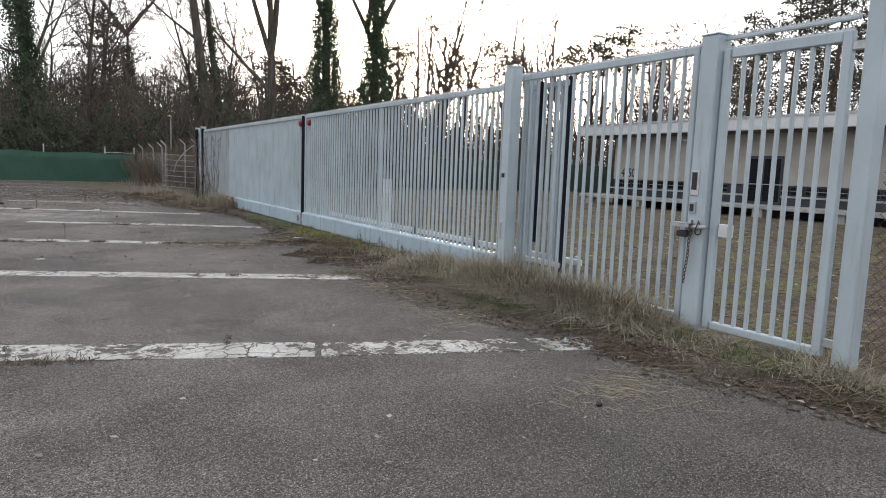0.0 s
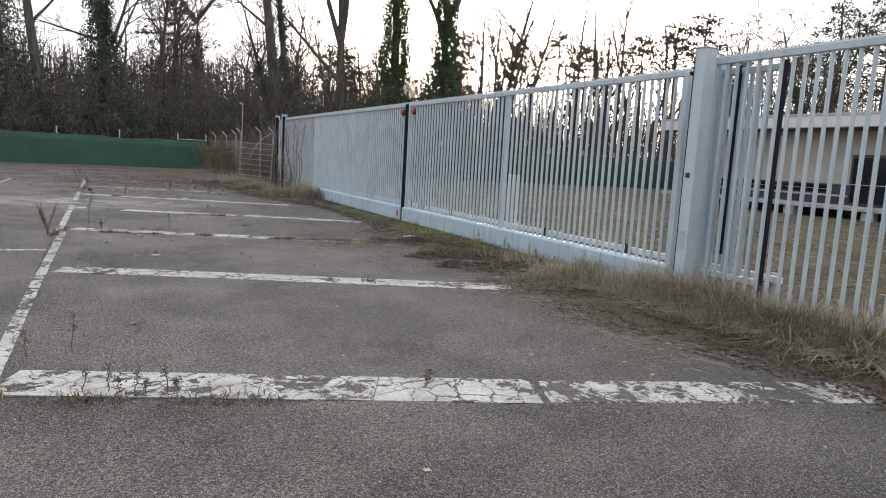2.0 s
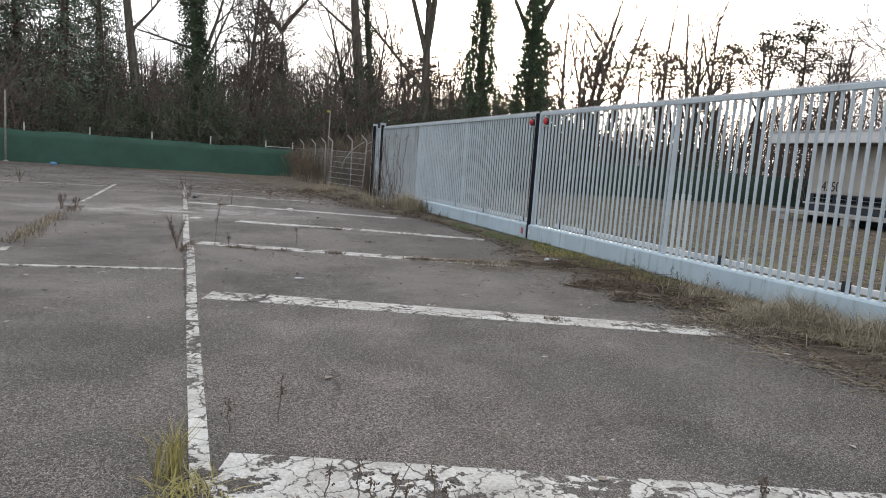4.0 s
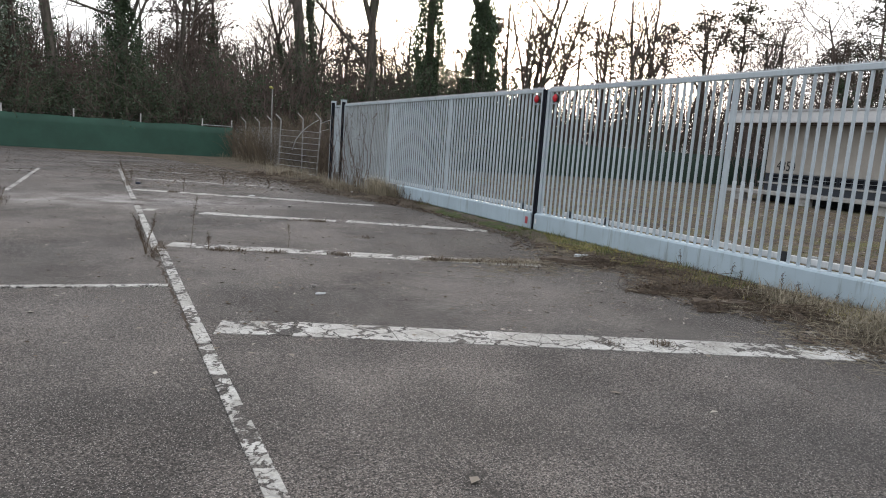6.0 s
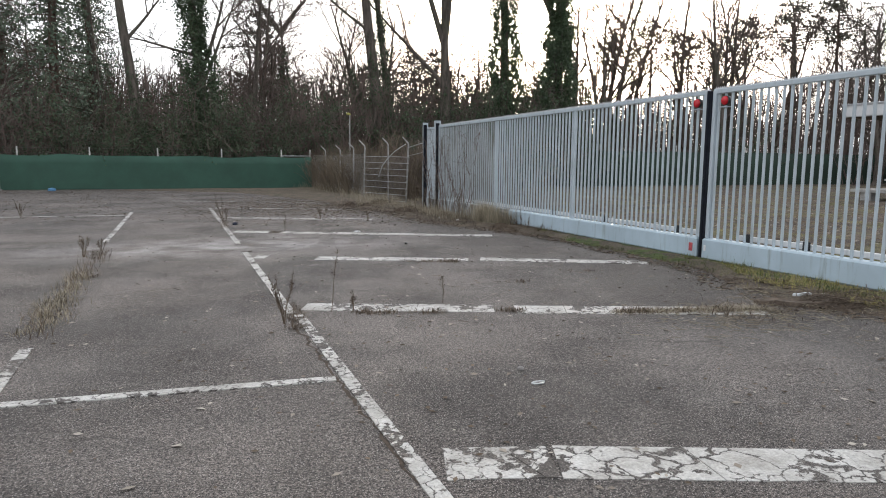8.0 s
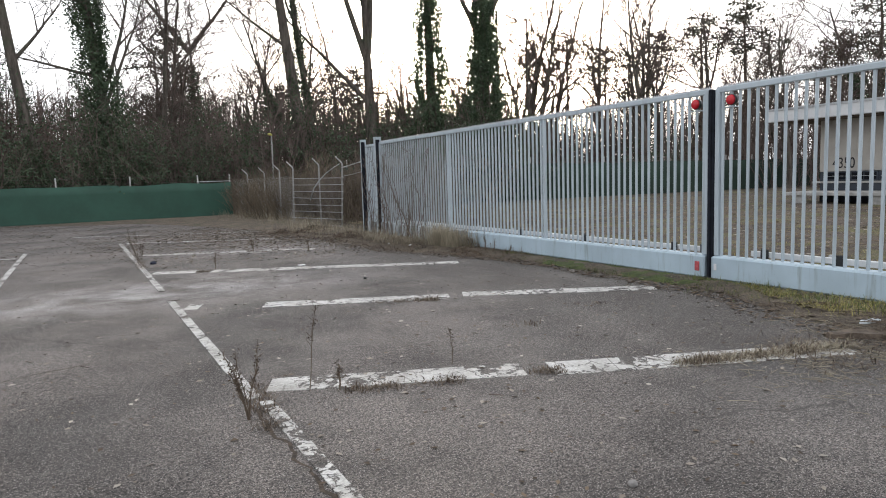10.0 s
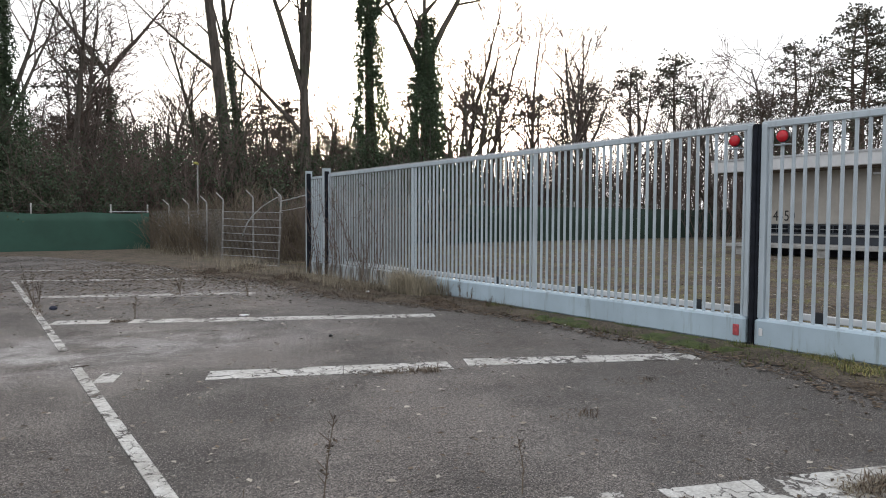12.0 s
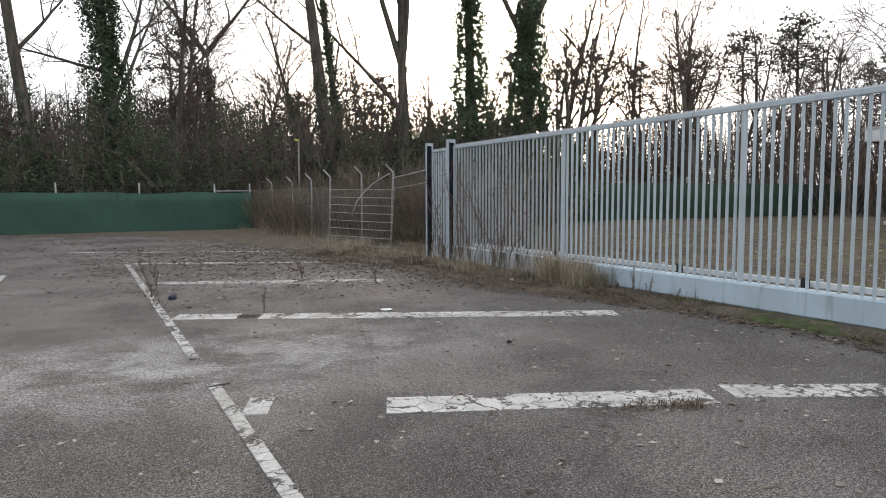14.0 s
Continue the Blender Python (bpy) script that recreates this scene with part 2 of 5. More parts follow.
RUST = plain("rusty_chain", (0.10, 0.065, 0.045), 0.7, 0.4, 0.4, 60)
BLACK = plain("black_plastic", (0.02, 0.02, 0.022), 0.4)
STAINLESS = plain("brushed_plate", (0.55, 0.56, 0.57), 0.35, 0.7, 0.15, 15)
BARK_A = bark("grey_brown_bark", (0.056, 0.048, 0.040), (0.132, 0.112, 0.094))
BARK_B = bark("reddish_bark", (0.055, 0.040, 0.032), (0.125, 0.088, 0.068))
TWIG = plain("dark_twigs", (0.122, 0.092, 0.080), 0.9, 0, 0.35, 0.5, 0.0)
BRUSH = plain("dull_brush", (0.125, 0.100, 0.070), 0.9, 0, 0.4, 0.8, 0.0)
TWIG_PALE = plain("tan_twigs", (0.20, 0.158, 0.112), 0.9, 0, 0.35, 0.8, 0.0)
IVY = foliage("ivy_leaves", (0.032, 0.056, 0.028), (0.075, 0.112, 0.054), 0.62)
NEEDLE = foliage("pine_needles", (0.042, 0.044, 0.028), (0.085, 0.080, 0.050))
EVERGREEN = foliage("spruce_needles", (0.085, 0.120, 0.085), (0.150, 0.190, 0.130))
STRAW = foliage("dry_grass", (0.19, 0.163, 0.115), (0.42, 0.37, 0.275), 0.85)
GRASS = foliage("green_grass", (0.060, 0.092, 0.022), (0.17, 0.19, 0.055), 0.7)
DEAD = foliage("dead_weed", (0.055, 0.040, 0.030), (0.185, 0.140, 0.098), 0.9)
LITTER = foliage("dead_leaves", (0.20, 0.165, 0.13), (0.50, 0.46, 0.40), 0.8)
LITTER_DARK = foliage("brown_leaves", (0.055, 0.040, 0.028), (0.19, 0.14, 0.095), 0.85)
# Near-black green: the shade of the backlit wood, put into the colour.
WOOD_SHADE = plain("wood_shade_green", (0.016, 0.034, 0.023), 0.85, 0, 0.3, 0.6)
YELLOWED = foliage("yellowed_grass", (0.20, 0.185, 0.055), (0.42, 0.36, 0.14), 0.8)
SCREEN = plain("green_screen_cloth", (0.025, 0.074, 0.052), 0.75, 0, 0.14, 0.9)
HOUSE_WHITE = plain("cream_render", (0.40, 0.378, 0.342), 0.85, 0, 0.1, 1.2)
FASCIA = plain("white_fascia", (0.64, 0.65, 0.66), 0.6, 0, 0.07, 1.5)
HOUSE_DARK = plain("dark_blue_panel", (0.035, 0.042, 0.055), 0.4, 0, 0.25, 2)
CONCRETE = plain("grey_concrete", (0.36, 0.355, 0.34), 0.9, 0, 0.25, 3)
GLASS_DARK = plain("dark_glass", (0.012, 0.014, 0.018), 0.1, 0, 0.2, 1, 0.0)
WOOD = plain("weathered_wood", (0.11, 0.085, 0.065), 0.9, 0, 0.4, 14, 0.5)
BOTTLE = plain("clear_plastic_litter", (0.62, 0.66, 0.68), 0.25, 0, 0.15, 30)
YELLOW = plain("dull_yellow_plastic", (0.36, 0.34, 0.08), 0.5)
WEATHERED = plain("weathered_grey_post", (0.30, 0.295, 0.285), 0.7, 0.1, 0.3, 9)
STONE = plain("grey_stone", (0.22, 0.21, 0.20), 0.9, 0, 0.3, 40, 0.5)


# ---------------------------------------------------------------- mesh helpers
class Geo:
    """Vertices and faces gathered in lists; obj() makes one mesh object of them."""

    def __init__(self):
        self.v, self.f = [], []

    def add(self, vs, fs):
        k = len(self.v)
        self.v.extend(vs)
        self.f.extend([tuple(i + k for i in f) for f in fs])
        return self

    def box(self, x0, x1, y0, y1, z0, z1, c=0.0):
        """A box whose twelve edges are chamfered by c."""
        if c <= 0:
            vs = [(x, y, z) for z in (z0, z1) for y in (y0, y1) for x in (x0, x1)]
            return self.add(vs, [(0, 2, 3, 1), (4, 5, 7, 6), (0, 1, 5, 4), (2, 6, 7, 3), (0, 4, 6, 2), (1, 3, 7, 5)])
        rings = []
        for z, i in ((z0, c), (z0 + c, 0), (z1 - c, 0), (z1, c)):
            a, b, p, q = x0 + i, x1 - i, y0 + i, y1 - i
            rings += [(a + c, p, z), (b - c, p, z), (b, p + c, z), (b, q - c, z), (b - c, q, z), (a + c, q, z), (a, q - c, z), (a, p + c, z)]
        fs = [tuple(range(7, -1, -1)), tuple(range(24, 32))]
        for r in range(3):
            fs += [(8 * r + j, 8 * r + (j + 1) % 8, 8 * r + 8 + (j + 1) % 8, 8 * r + 8 + j) for j in range(8)]
        return self.add(rings, fs)

    def tube(self, pts, radii, sides=6, cap=True):
        k, n = len(self.v), len(pts)
        side = None
        for i, p in enumerate(pts):
            d = (pts[min(i + 1, n - 1)] - pts[max(i - 1, 0)]).normalized()
            if side is None:
                side = d.cross(Vector((0.31, 0.17, 0.93)) if abs(d.z) < 0.9 else Vector((1, 0.1, 0))).normalized()
            else:
                side = (side - d * side.dot(d)).normalized()
            up = d.cross(side)
            for j in range(sides):
                a = 2 * math.pi * j / sides
                self.v.append(tuple(p + (side * math.cos(a) + up * math.sin(a)) * radii[i]))
        for i in range(n - 1):
            for j in range(sides):
                a, b = k + i * sides + j, k + i * sides + (j + 1) % sides
                self.f.append((a, b, b + sides, a + sides))
        if cap:
            self.f.append(tuple(k + j for j in range(sides - 1, -1, -1)))
            self.f.append(tuple(k + (n - 1) * sides + j for j in range(sides)))
        return self

    def mesh(self, name, material, smooth=False):
        me = bpy.data.meshes.new(name)
        me.from_pydata(self.v, [], self.f)
        me.materials.append(material)
        if smooth:
            me.polygons.foreach_set("use_smooth", [True] * len(me.polygons))
        me.update()
        return me

    def obj(self, name, material, parent=None, label="", smooth=False):
        ob = new(name, self.mesh(name, material, smooth))
        ob.parent = parent
        return tagged(ob, label)


def empty(name, loc, label, category, group="", kind=""):
    e = new(name)
    e.location = loc
    e.empty_display_size = 0.2
    return tagged(e, label, category, group, kind)


def share(name, mesh, parent, loc, turn=0.0):
    ob = new(name, mesh)
    ob.parent = parent
    ob.location = loc
    ob.rotation_euler = (0, 0, turn)
    return ob


def hump(x, y, seed, scale):
    return noise.noise(Vector((x * scale + seed, y * scale - seed, seed * 0.37)))


# ---------------------------------------------------------------- ground
def ground_sheet():
    """One sheet to the horizon, finer and slightly uneven in the middle."""
    xs = [-900, -300, -120, -60] + [4.95 + i * 1.0 for i in range(0, 36)] + [50, 70, 120, 300, 900]
    ys = [-900, -300, -100, -40] + [-20 + i * 1.0 for i in range(0, 90)] + [80, 110, 160, 300, 900]
    g = Geo()
    for y in ys:
        for x in xs:
            z = -0.03
            if 5.5 < x < 41 and -20 < y < 70:
                z += 0.06 * hump(x, y, 3.1, 0.45)
            g.v.append((x, y, z))
    w = len(xs)
    for j in range(len(ys) - 1):
        for i in range(w - 1):
            g.f.append((j * w + i, j * w + i + 1, (j + 1) * w + i + 1, (j + 1) * w + i))
    tagged(g.obj("ground", SOIL, smooth=True), "brown waste ground with straw and moss patches", "ground", kind="structure")


def verge_edge(y):
    """How far the soil has crept over the asphalt from the fence line, as an x."""
    marks = ((-12, 4.1), (2.2, 4.1), (2.9, 4.0), (3.4, 3.74), (4.2, 3.76), (5.4, 3.6), (6.4, 3.45), (7.6, 3.55), (8.2, 3.52), (8.7, 3.8), (9.3, 3.45), (10.0, 3.45),
             (10.8, 3.95), (11.6, 3.35), (12.2, 3.65), (13.0, 3.95), (14.5, 4.3), (17.5, 4.35), (19.1, 4.05), (20.0, 3.6), (21.2, 3.35), (24.5, 3.3), (27.0, 2.9), (30.0, 2.6), (34.0, 1.5), (38.0, 0.0), (41.5, -6.0))
    for (a, p), (b, q) in zip(marks, marks[1:]):
        if a <= y <= b:
            return p + (q - p) * (y - a) / (b - a) + 0.16 * hump(0, y, 1.7, 1.4) + 0.07 * hump(0, y, 5.7, 5.0)
    return marks[-1][1]


def lot():
    g = Geo()
    g.box(-60, 4.93, -40, 42.0, -0.3, 0.0)
    tagged(g.obj("pavement", ASPHALT), "old grey-brown asphalt of an abandoned car park", "asphalt", kind="structure")
    g, n = Geo(), 12
    ys = [-11.9 + 0.15 * i for i in range(int(53.2 / 0.15))]
    for y in ys:
        e = verge_edge(y)
        for i in range(n + 1):
            u = i / n
            x = e + (4.92 - e) * u
            z = 0.003 + 0.045 * min(1.0, u * 2.2) + (0.03 * (hump(x, y, 2.2, 2.5) + 0.3) * min(1, u * 3))
            if x > 4.7:
                z = min(z, 0.05)
            g.v.append((x, y, z if u > 0 else -0.004))
    for j in range(len(ys) - 1):
        for i in range(n):
            g.f.append((j * (n + 1) + i, j * (n + 1) + i + 1, (j + 1) * (n + 1) + i + 1, (j + 1) * (n + 1) + i))
    tagged(g.obj("verge", VERGE, smooth=True), "strip of dark soil and rotted leaves along the fence", "soil", kind="structure")


LINES = "road markings"


def marking(name, a, b, wide, material, label, top=0.0035):
    """A painted line from a to b: a row of thin slabs of old paint, split by slanted cracks, on the asphalt."""
    a, b = Vector((*a, 0)), Vector((*b, 0))
    d = (b - a).normalized()
    side = Vector((-d.y, d.x, 0))
    length = (b - a).length
    rg = random.Random(int(abs(a.x * 131 + a.y * 977)))
    e = empty(name, a, label, "road marking", LINES)
    u, skew = 0.0, 0.0
    while u < length - 0.02:
        v = min(u + rg.uniform(0.9, 2.2) * max(wide, 0.16), length)
        if length - v < 0.12:
            v = length
        turn = 0.0 if v == length else rg.gauss(0, 0.22) * wide
        g, n = Geo(), 4
        crack = rg.uniform(0.002, 0.007)
        for i in range(n + 1):
            w = i / n
            for s in (1, -1):
                along = (u + skew * s) * (1 - w) + (v + turn * s - (crack if v < length else 0)) * w
                q = d * along + side * s * wide / 2 * (1 + 0.05 * hump(a.x + d.x * along, a.y + d.y * along, 4.0 + s, 6.0))
                g.v += [(q.x, q.y, -0.001), (q.x, q.y, top)]
        for i in range(n):
            k = 4 * i
            g.f += [(k + 3, k + 7, k + 5, k + 1), (k, k + 1, k + 5, k + 4), (k + 2, k + 6, k + 7, k + 3)]
        g.f += [(0, 2, 3, 1), (4 * n, 4 * n + 1, 4 * n + 3, 4 * n + 2)]
        g.obj("paint_slab", material, e)
        u, skew = v, turn
    return e


ground_sheet()
lot()
WIDE = "wide cracked white bay line on grey asphalt"
FLAKED = "wide bay line of flaked white paint"
marking("bay_line", (-1.18, 6.07), (1.62, 5.00), 0.40, PAINT_WIDE, WIDE)
marking("bay_line", (1.66, 4.98), (3.74, 4.27), 0.37, PAINT_WORN, FLAKED)
marking("bay_line", (-1.10, 9.66), (-0.62, 9.50), 0.33, PAINT_WORN, FLAKED)
marking("bay_line", (-0.60, 9.49), (3.45, 7.78), 0.34, PAINT_WIDE, WIDE)
marking("bay_line", (-1.10, 13.24), (0.58, 12.54), 0.31, PAINT_WIDE, WIDE)
marking("bay_line", (0.76, 12.43), (2.95, 11.55), 0.33, PAINT_WIDE, WIDE)
marking("bay_line", (-1.15, 16.85), (-1.00, 16.79), 0.36, PAINT_WORN, "short remnant of a white bay line")
marking("bay_line", (-0.34, 16.42), (1.66, 15.53), 0.33, PAINT_WIDE, WIDE)
marking("bay_line", (1.86, 15.55), (3.95, 14.45), 0.30, PAINT_WIDE, WIDE)
marking("bay_line", (-1.15, 20.55), (-0.50, 20.25), 0.34, PAINT_WIDE, WIDE)
marking("bay_line", (-0.28, 20.12), (3.40, 18.28), 0.34, PAINT_WIDE, WIDE)
marking("bay_line", (-1.02, 23.95), (1.00, 23.05), 0.34, PAINT_WIDE, WIDE)
marking("bay_line", (1.15, 23.0), (2.25, 22.45), 0.34, PAINT_WORN, FLAKED)
marking("bay_line", (-1.15, 27.6), (2.4, 25.9), 0.34, PAINT_WIDE, WIDE)
marking("bay_line", (-2.4, 31.6), (2.6, 29.0), 0.30, PAINT_WORN, FLAKED)
marking("aisle_line", (-1.25, -12.0), (-1.24, 9.25), 0.088, PAINT_WORN, "long narrow aisle line of flaked white paint", 0.0075)
marking("aisle_line", (-1.235, 9.30), (-1.21, 12.9), 0.088, PAINT_THIN, "long narrow cracked white aisle line", 0.0075)
marking("aisle_line", (-1.26, 13.0), (-1.25, 17.5), 0.088, PAINT_THIN, "long narrow cracked white aisle line", 0.0075)
marking("aisle_line", (-1.25, 18.35), (-1.25, 28.0), 0.088, PAINT_THIN, "long narrow cracked white aisle line", 0.0075)
marking("cross_line", (-3.24, 11.25), (-1.30, 11.03), 0.09, PAINT_THIN, "narrow white line between two aisle lines", 0.0075)
marking("cross_line", (-9.5, 25.9), (-3.4, 25.4), 0.12, PAINT_THIN, "narrow white line across the far asphalt", 0.0055)
marking("aisle_line", (-3.30, 4.0), (-3.27, 12.5), 0.088, PAINT_WORN, "second aisle line of flaked paint with weeds", 0.0075)
marking("aisle_line", (-3.33, 19.5), (-3.28, 26.5), 0.088, PAINT_THIN, "long narrow cracked white aisle line", 0.0075)


def crack(points, wide, seed):
    """A jagged dark joint, sunk dirt level with the asphalt."""
    rg = random.Random(seed)
    g, pts = Geo(), []
    for (x0, y0), (x1, y1) in zip(points, points[1:]):
        n = max(int(math.hypot(x1 - x0, y1 - y0) / 0.07), 1)
        pts += [(x0 + (x1 - x0) * i / n + rg.gauss(0, 0.012), y0 + (y1 - y0) * i / n + rg.gauss(0, 0.012)) for i in range(n)]
    pts.append(points[-1])
    for i, (x, y) in enumerate(pts):
        a, b = pts[max(i - 1, 0)], pts[min(i + 1, len(pts) - 1)]
        d = Vector((b[1] - a[1], a[0] - b[0], 0)).normalized() * wide * rg.uniform(0.35, 1.0) * (0.3 if i in (0, len(pts) - 1) else 1)
        g.v += [(x - d.x, y - d.y, 0.0022), (x + d.x, y + d.y, 0.0022)]
    g.f += [(2 * i, 2 * i + 1, 2 * i + 3, 2 * i + 2) for i in range(len(pts) - 1)]
    tagged(g.obj("asphalt_crack", ROTTED), "dark jagged crack filled with dirt", "crack", "asphalt cracks", "structure")


crack(((-2.6, 4.7), (-1.67, 5.06), (-1.47, 5.18), (-1.46, 5.31)), 0.010, 1)
crack(((-5.2, 13.9), (-3.6, 14.2), (-2.58, 14.57), (-2.19, 14.69)), 0.012, 2)
crack(((-7.5, 25.2), (-4.4, 25.5), (-2.6, 25.6), (-1.35, 25.3)), 0.03, 4)
crack(((-1.28, 9.2), (-1.31, 12.9)), 0.014, 5)
crack(((-1.18, 5.83), (-0.4, 5.55), (0.5, 5.22), (1.5, 4.83)), 0.010, 6)


# ---------------------------------------------------------------- sliding gates
FX = 4.82
PITCH, BAR = 0.115, 0.030


def bar_mesh(z0, z1, w=BAR):
    return Geo().box(-w / 2, w / 2, -w / 2, w / 2, z0, z1, 0.004).mesh("bar", STEEL)


def spikes(y0, y1, z, parent):
    """A saw-toothed strip along the top rail."""
    g = Geo()
    g.box(-0.004, 0.004, y0, y1, z, z + 0.012)
    n = int((y1 - y0) / 0.036)
    for i in range(n):
        y = y0 + (i + 0.5) * (y1 - y0) / n
        g.add([(-0.004, y - 0.012, z + 0.01), (0.004, y - 0.012, z + 0.01), (0.004, y + 0.012, z + 0.01), (-0.004, y + 0.012, z + 0.01), (0, y, z + 0.036)],
              [(0, 1, 4), (1, 2, 4), (2, 3, 4), (3, 0, 4)])
    g.obj("spike_strip", GALV, parent, "saw-toothed galvanised strip")


def leaf(y0, y1, ribs, beam_to, label):
    """A sliding gate leaf that stands at y0 and reaches to y1."""
    e = empty("sliding_gate_leaf", (FX, y0, 0), label, "gate", "sliding gate leaves")
    n = y1 - y0
    g = Geo()
    g.box(-0.10, 0.10, 0.0, beam_to - y0, 0.05, 0.345, 0.022)
    g.obj("bottom_beam", BEAM, e, "thick light blue steel beam")
    Geo().box(-0.032, 0.032, 0.0, n, 2.352, 2.418, 0.006).obj("top_rail", STEEL, e)
    if beam_to < y1:
        Geo().box(-0.06, 0.10, beam_to - y0, n, 0.0, 0.345, 0.015).obj("plinth", PLINTH, e, "stained plinth under the bars")
    spikes(0.0, n, 2.418, e)
    for y in (0.03, n - 0.03):
        Geo().box(-0.04, 0.04, y - 0.03, y + 0.03, 0.345, 2.40, 0.006).obj("end_stile", STEEL, e)
    for y in ribs:
        Geo().box(-0.022, 0.022, y - y0 - 0.034, y - y0 + 0.034, 0.345, 2.36, 0.006).obj("rib", STEEL, e)
    me, old = bar_mesh(0.34, 2.36), bar_mesh(0.34, 2.36)
    old.materials[0] = STAINED
    k = int((n - 0.12) / PITCH)
    for i in range(k):
        y = 0.09 + i * (n - 0.18) / (k - 1)
        if all(abs(y + y0 - r) > 0.07 for r in ribs):
            share("bar", old if y + y0 > 21.0 else me, e, (0, y, 0))
    return e


leaf_1 = leaf(7.06, 14.26, (10.57,), 14.26, "pale blue-grey sliding gate leaf of upright steel bars")
leaf_2 = leaf(14.36, 24.60, (17.71, 21.03), 20.15, "long blue-grey sliding gate leaf with grime towards its end")

strip = Geo().box(-0.06, 0.06, 0.0, 0.085, 0.02, 2.40, 0.012)
strip.box(-0.082, -0.055, 0.022, 0.063, 0.02, 2.40, 0.008)
seal = strip.obj("rubber_edge_strip", RUBBER)
seal.location = (FX - 0.005, 14.262, 0)
tagged(seal, "black rubber safety strip where two gate leaves meet", "gate seal")


def signal_lamp(y, group):
    e = empty("signal_lamp", (FX, y, 2.17), "round red signal lamp on a small ledge of the gate", "signal lamp", group)
    Geo().box(-0.055, 0.02, -0.075, 0.075, -0.010, 0.0, 0.002).obj("ledge", STEEL, e)
    g = Geo()
    g.tube([Vector((-0.035, 0, 0.08)), Vector((0.03, 0, 0.08))], [0.066, 0.062], 20)
    g.obj("housing", BLACK, e, "black lamp housing", True)
    g = Geo()
    rings = [(-0.036, 0.062), (-0.052, 0.055), (-0.062, 0.040), (-0.068, 0.018)]
    g.tube([Vector((x, 0, 0.08)) for x, r in rings], [r for x, r in rings], 20)
    g.obj("lens", RED, e, "domed red lens", True)


signal_lamp(14.04, "red gate lamps")
signal_lamp(14.56, "red gate lamps")

plate = Geo().box(-0.112, -0.099, 14.42, 14.49, 0.14, 0.26, 0.004).obj("reflector_plate", DARKRED)
plate.location = (FX, 0, 0)
tagged(plate, "small faded red reflector plate on the gate beam", "reflector")
plate = Geo().box(-0.112, -0.099, 14.16, 14.20, 0.17, 0.25, 0.004).obj("reflector_plate", WHITE)
plate.location = (FX, 0, 0)
tagged(plate, "small white plate on the gate beam", "reflector")


def guide_rail(y0, y1, blocks):
    """White rail behind a leaf, on short feet, with black stops."""
    e = empty("guide_rail", (5.17, y0, 0), "white painted guide rail behind the gate with black stops", "rail", "guide rails")
    Geo().box(-0.025, 0.025, 0, y1 - y0, 0.325, 0.395, 0.006).obj("rail", WHITE, e)
    for i in range(int((y1 - y0) / 1.15) + 1):
        y = min(0.12 + i * 1.15, y1 - y0 - 0.1)
        Geo().box(0.026, 0.066, y - 0.03, y + 0.03, -0.04, 0.42, 0.004).obj("foot", GALV, e)
    for y in blocks:
        Geo().box(-0.045, -0.0255, y - y0 - 0.055, y - y0 + 0.055, 0.31, 0.43, 0.008).obj("stop", BLACK, e, "black stop block")


guide_rail(6.0, 14.0, (8.1, 9.9, 12.9, 13.8))
guide_rail(14.55, 24.4, (14.7, 15.2, 17.1, 18.9, 21.6))
for k in (26, 27, 28):
    y = 0.09 + k * 7.02 / 60
    Geo().box(-0.019, 0.019, y - 0.0175, y + 0.0175, 0.35, 1.18, 0.004).obj("bar_sleeve", SLEEVE, leaf_1, "pale sleeve round the foot of a bar")


# ---------------------------------------------------------------- posts, fixed panel and wicket
def post(name, y, w, d, h, label, x=FX, cap=True, material=None):
    e = empty(name, (x, y, 0), label, "gate post")
    Geo().box(-d / 2, d / 2, -w / 2, w / 2, -0.05, h, 0.008).obj("shaft", material or STEEL, e)
    if cap:
        Geo().box(-d / 2 - 0.006, d / 2 + 0.006, -w / 2 - 0.006, w / 2 + 0.006, h, h + 0.014, 0.004).obj("cap", STEEL, e)
    return e


post_a = post("gate_post", 6.71, 0.13, 0.16, 2.56, "tall square blue-grey guide post with a black strip", FX - 0.20)
Geo().box(-0.06, 0.02, 0.0655, 0.095, 0.10, 2.46, 0.006).obj("rubber_strip", RUBBER, post_a, "black rubber strip")
g = Geo()
for z in (0.62, 0.68, 0.74):
    g.tube([Vector((-0.092, 0.0, z)), Vector((-0.078, 0.0, z))], [0.013, 0.013], 12)
g.box(-0.0865, -0.079, -0.03, 0.03, 0.58, 0.78, 0.002)
g.obj("marker_plate", STAINLESS, post_a, "small plate with three round bolts")
Geo().box(-0.10, -0.08, -0.02, 0.02, 1.30, 1.35, 0.003).obj("bolt", BLACK, post_a)
post("gate_post", 6.80, 0.10, 0.12, 2.48, "second guide post beside the taller gate post", FX + 0.12)
post("gate_post", 6.11, 0.05, 0.08, 2.44, "slim black-faced guide post behind the fixed panel", FX + 0.16, False, RUBBER)
g = Geo().box(-0.03, 0.03, -0.035, 0.035, 0.55, 2.42, 0.006)
ob = g.obj("rubber_edge_strip", RUBBER)
ob.location = (FX + 0.12, 6.56, 0)
tagged(ob, "black rubber strip on the tail of the gate", "gate seal")
tail_frame = empty("gate_tail_frame", (FX + 0.13, 6.10, 0), "pale steel tail frame of the sliding gate behind the panel", "gate")
Geo().box(-0.03, 0.03, 0.0, 0.66, 0.30, 0.36, 0.006).obj("bottom_rail", WHITE, tail_frame)
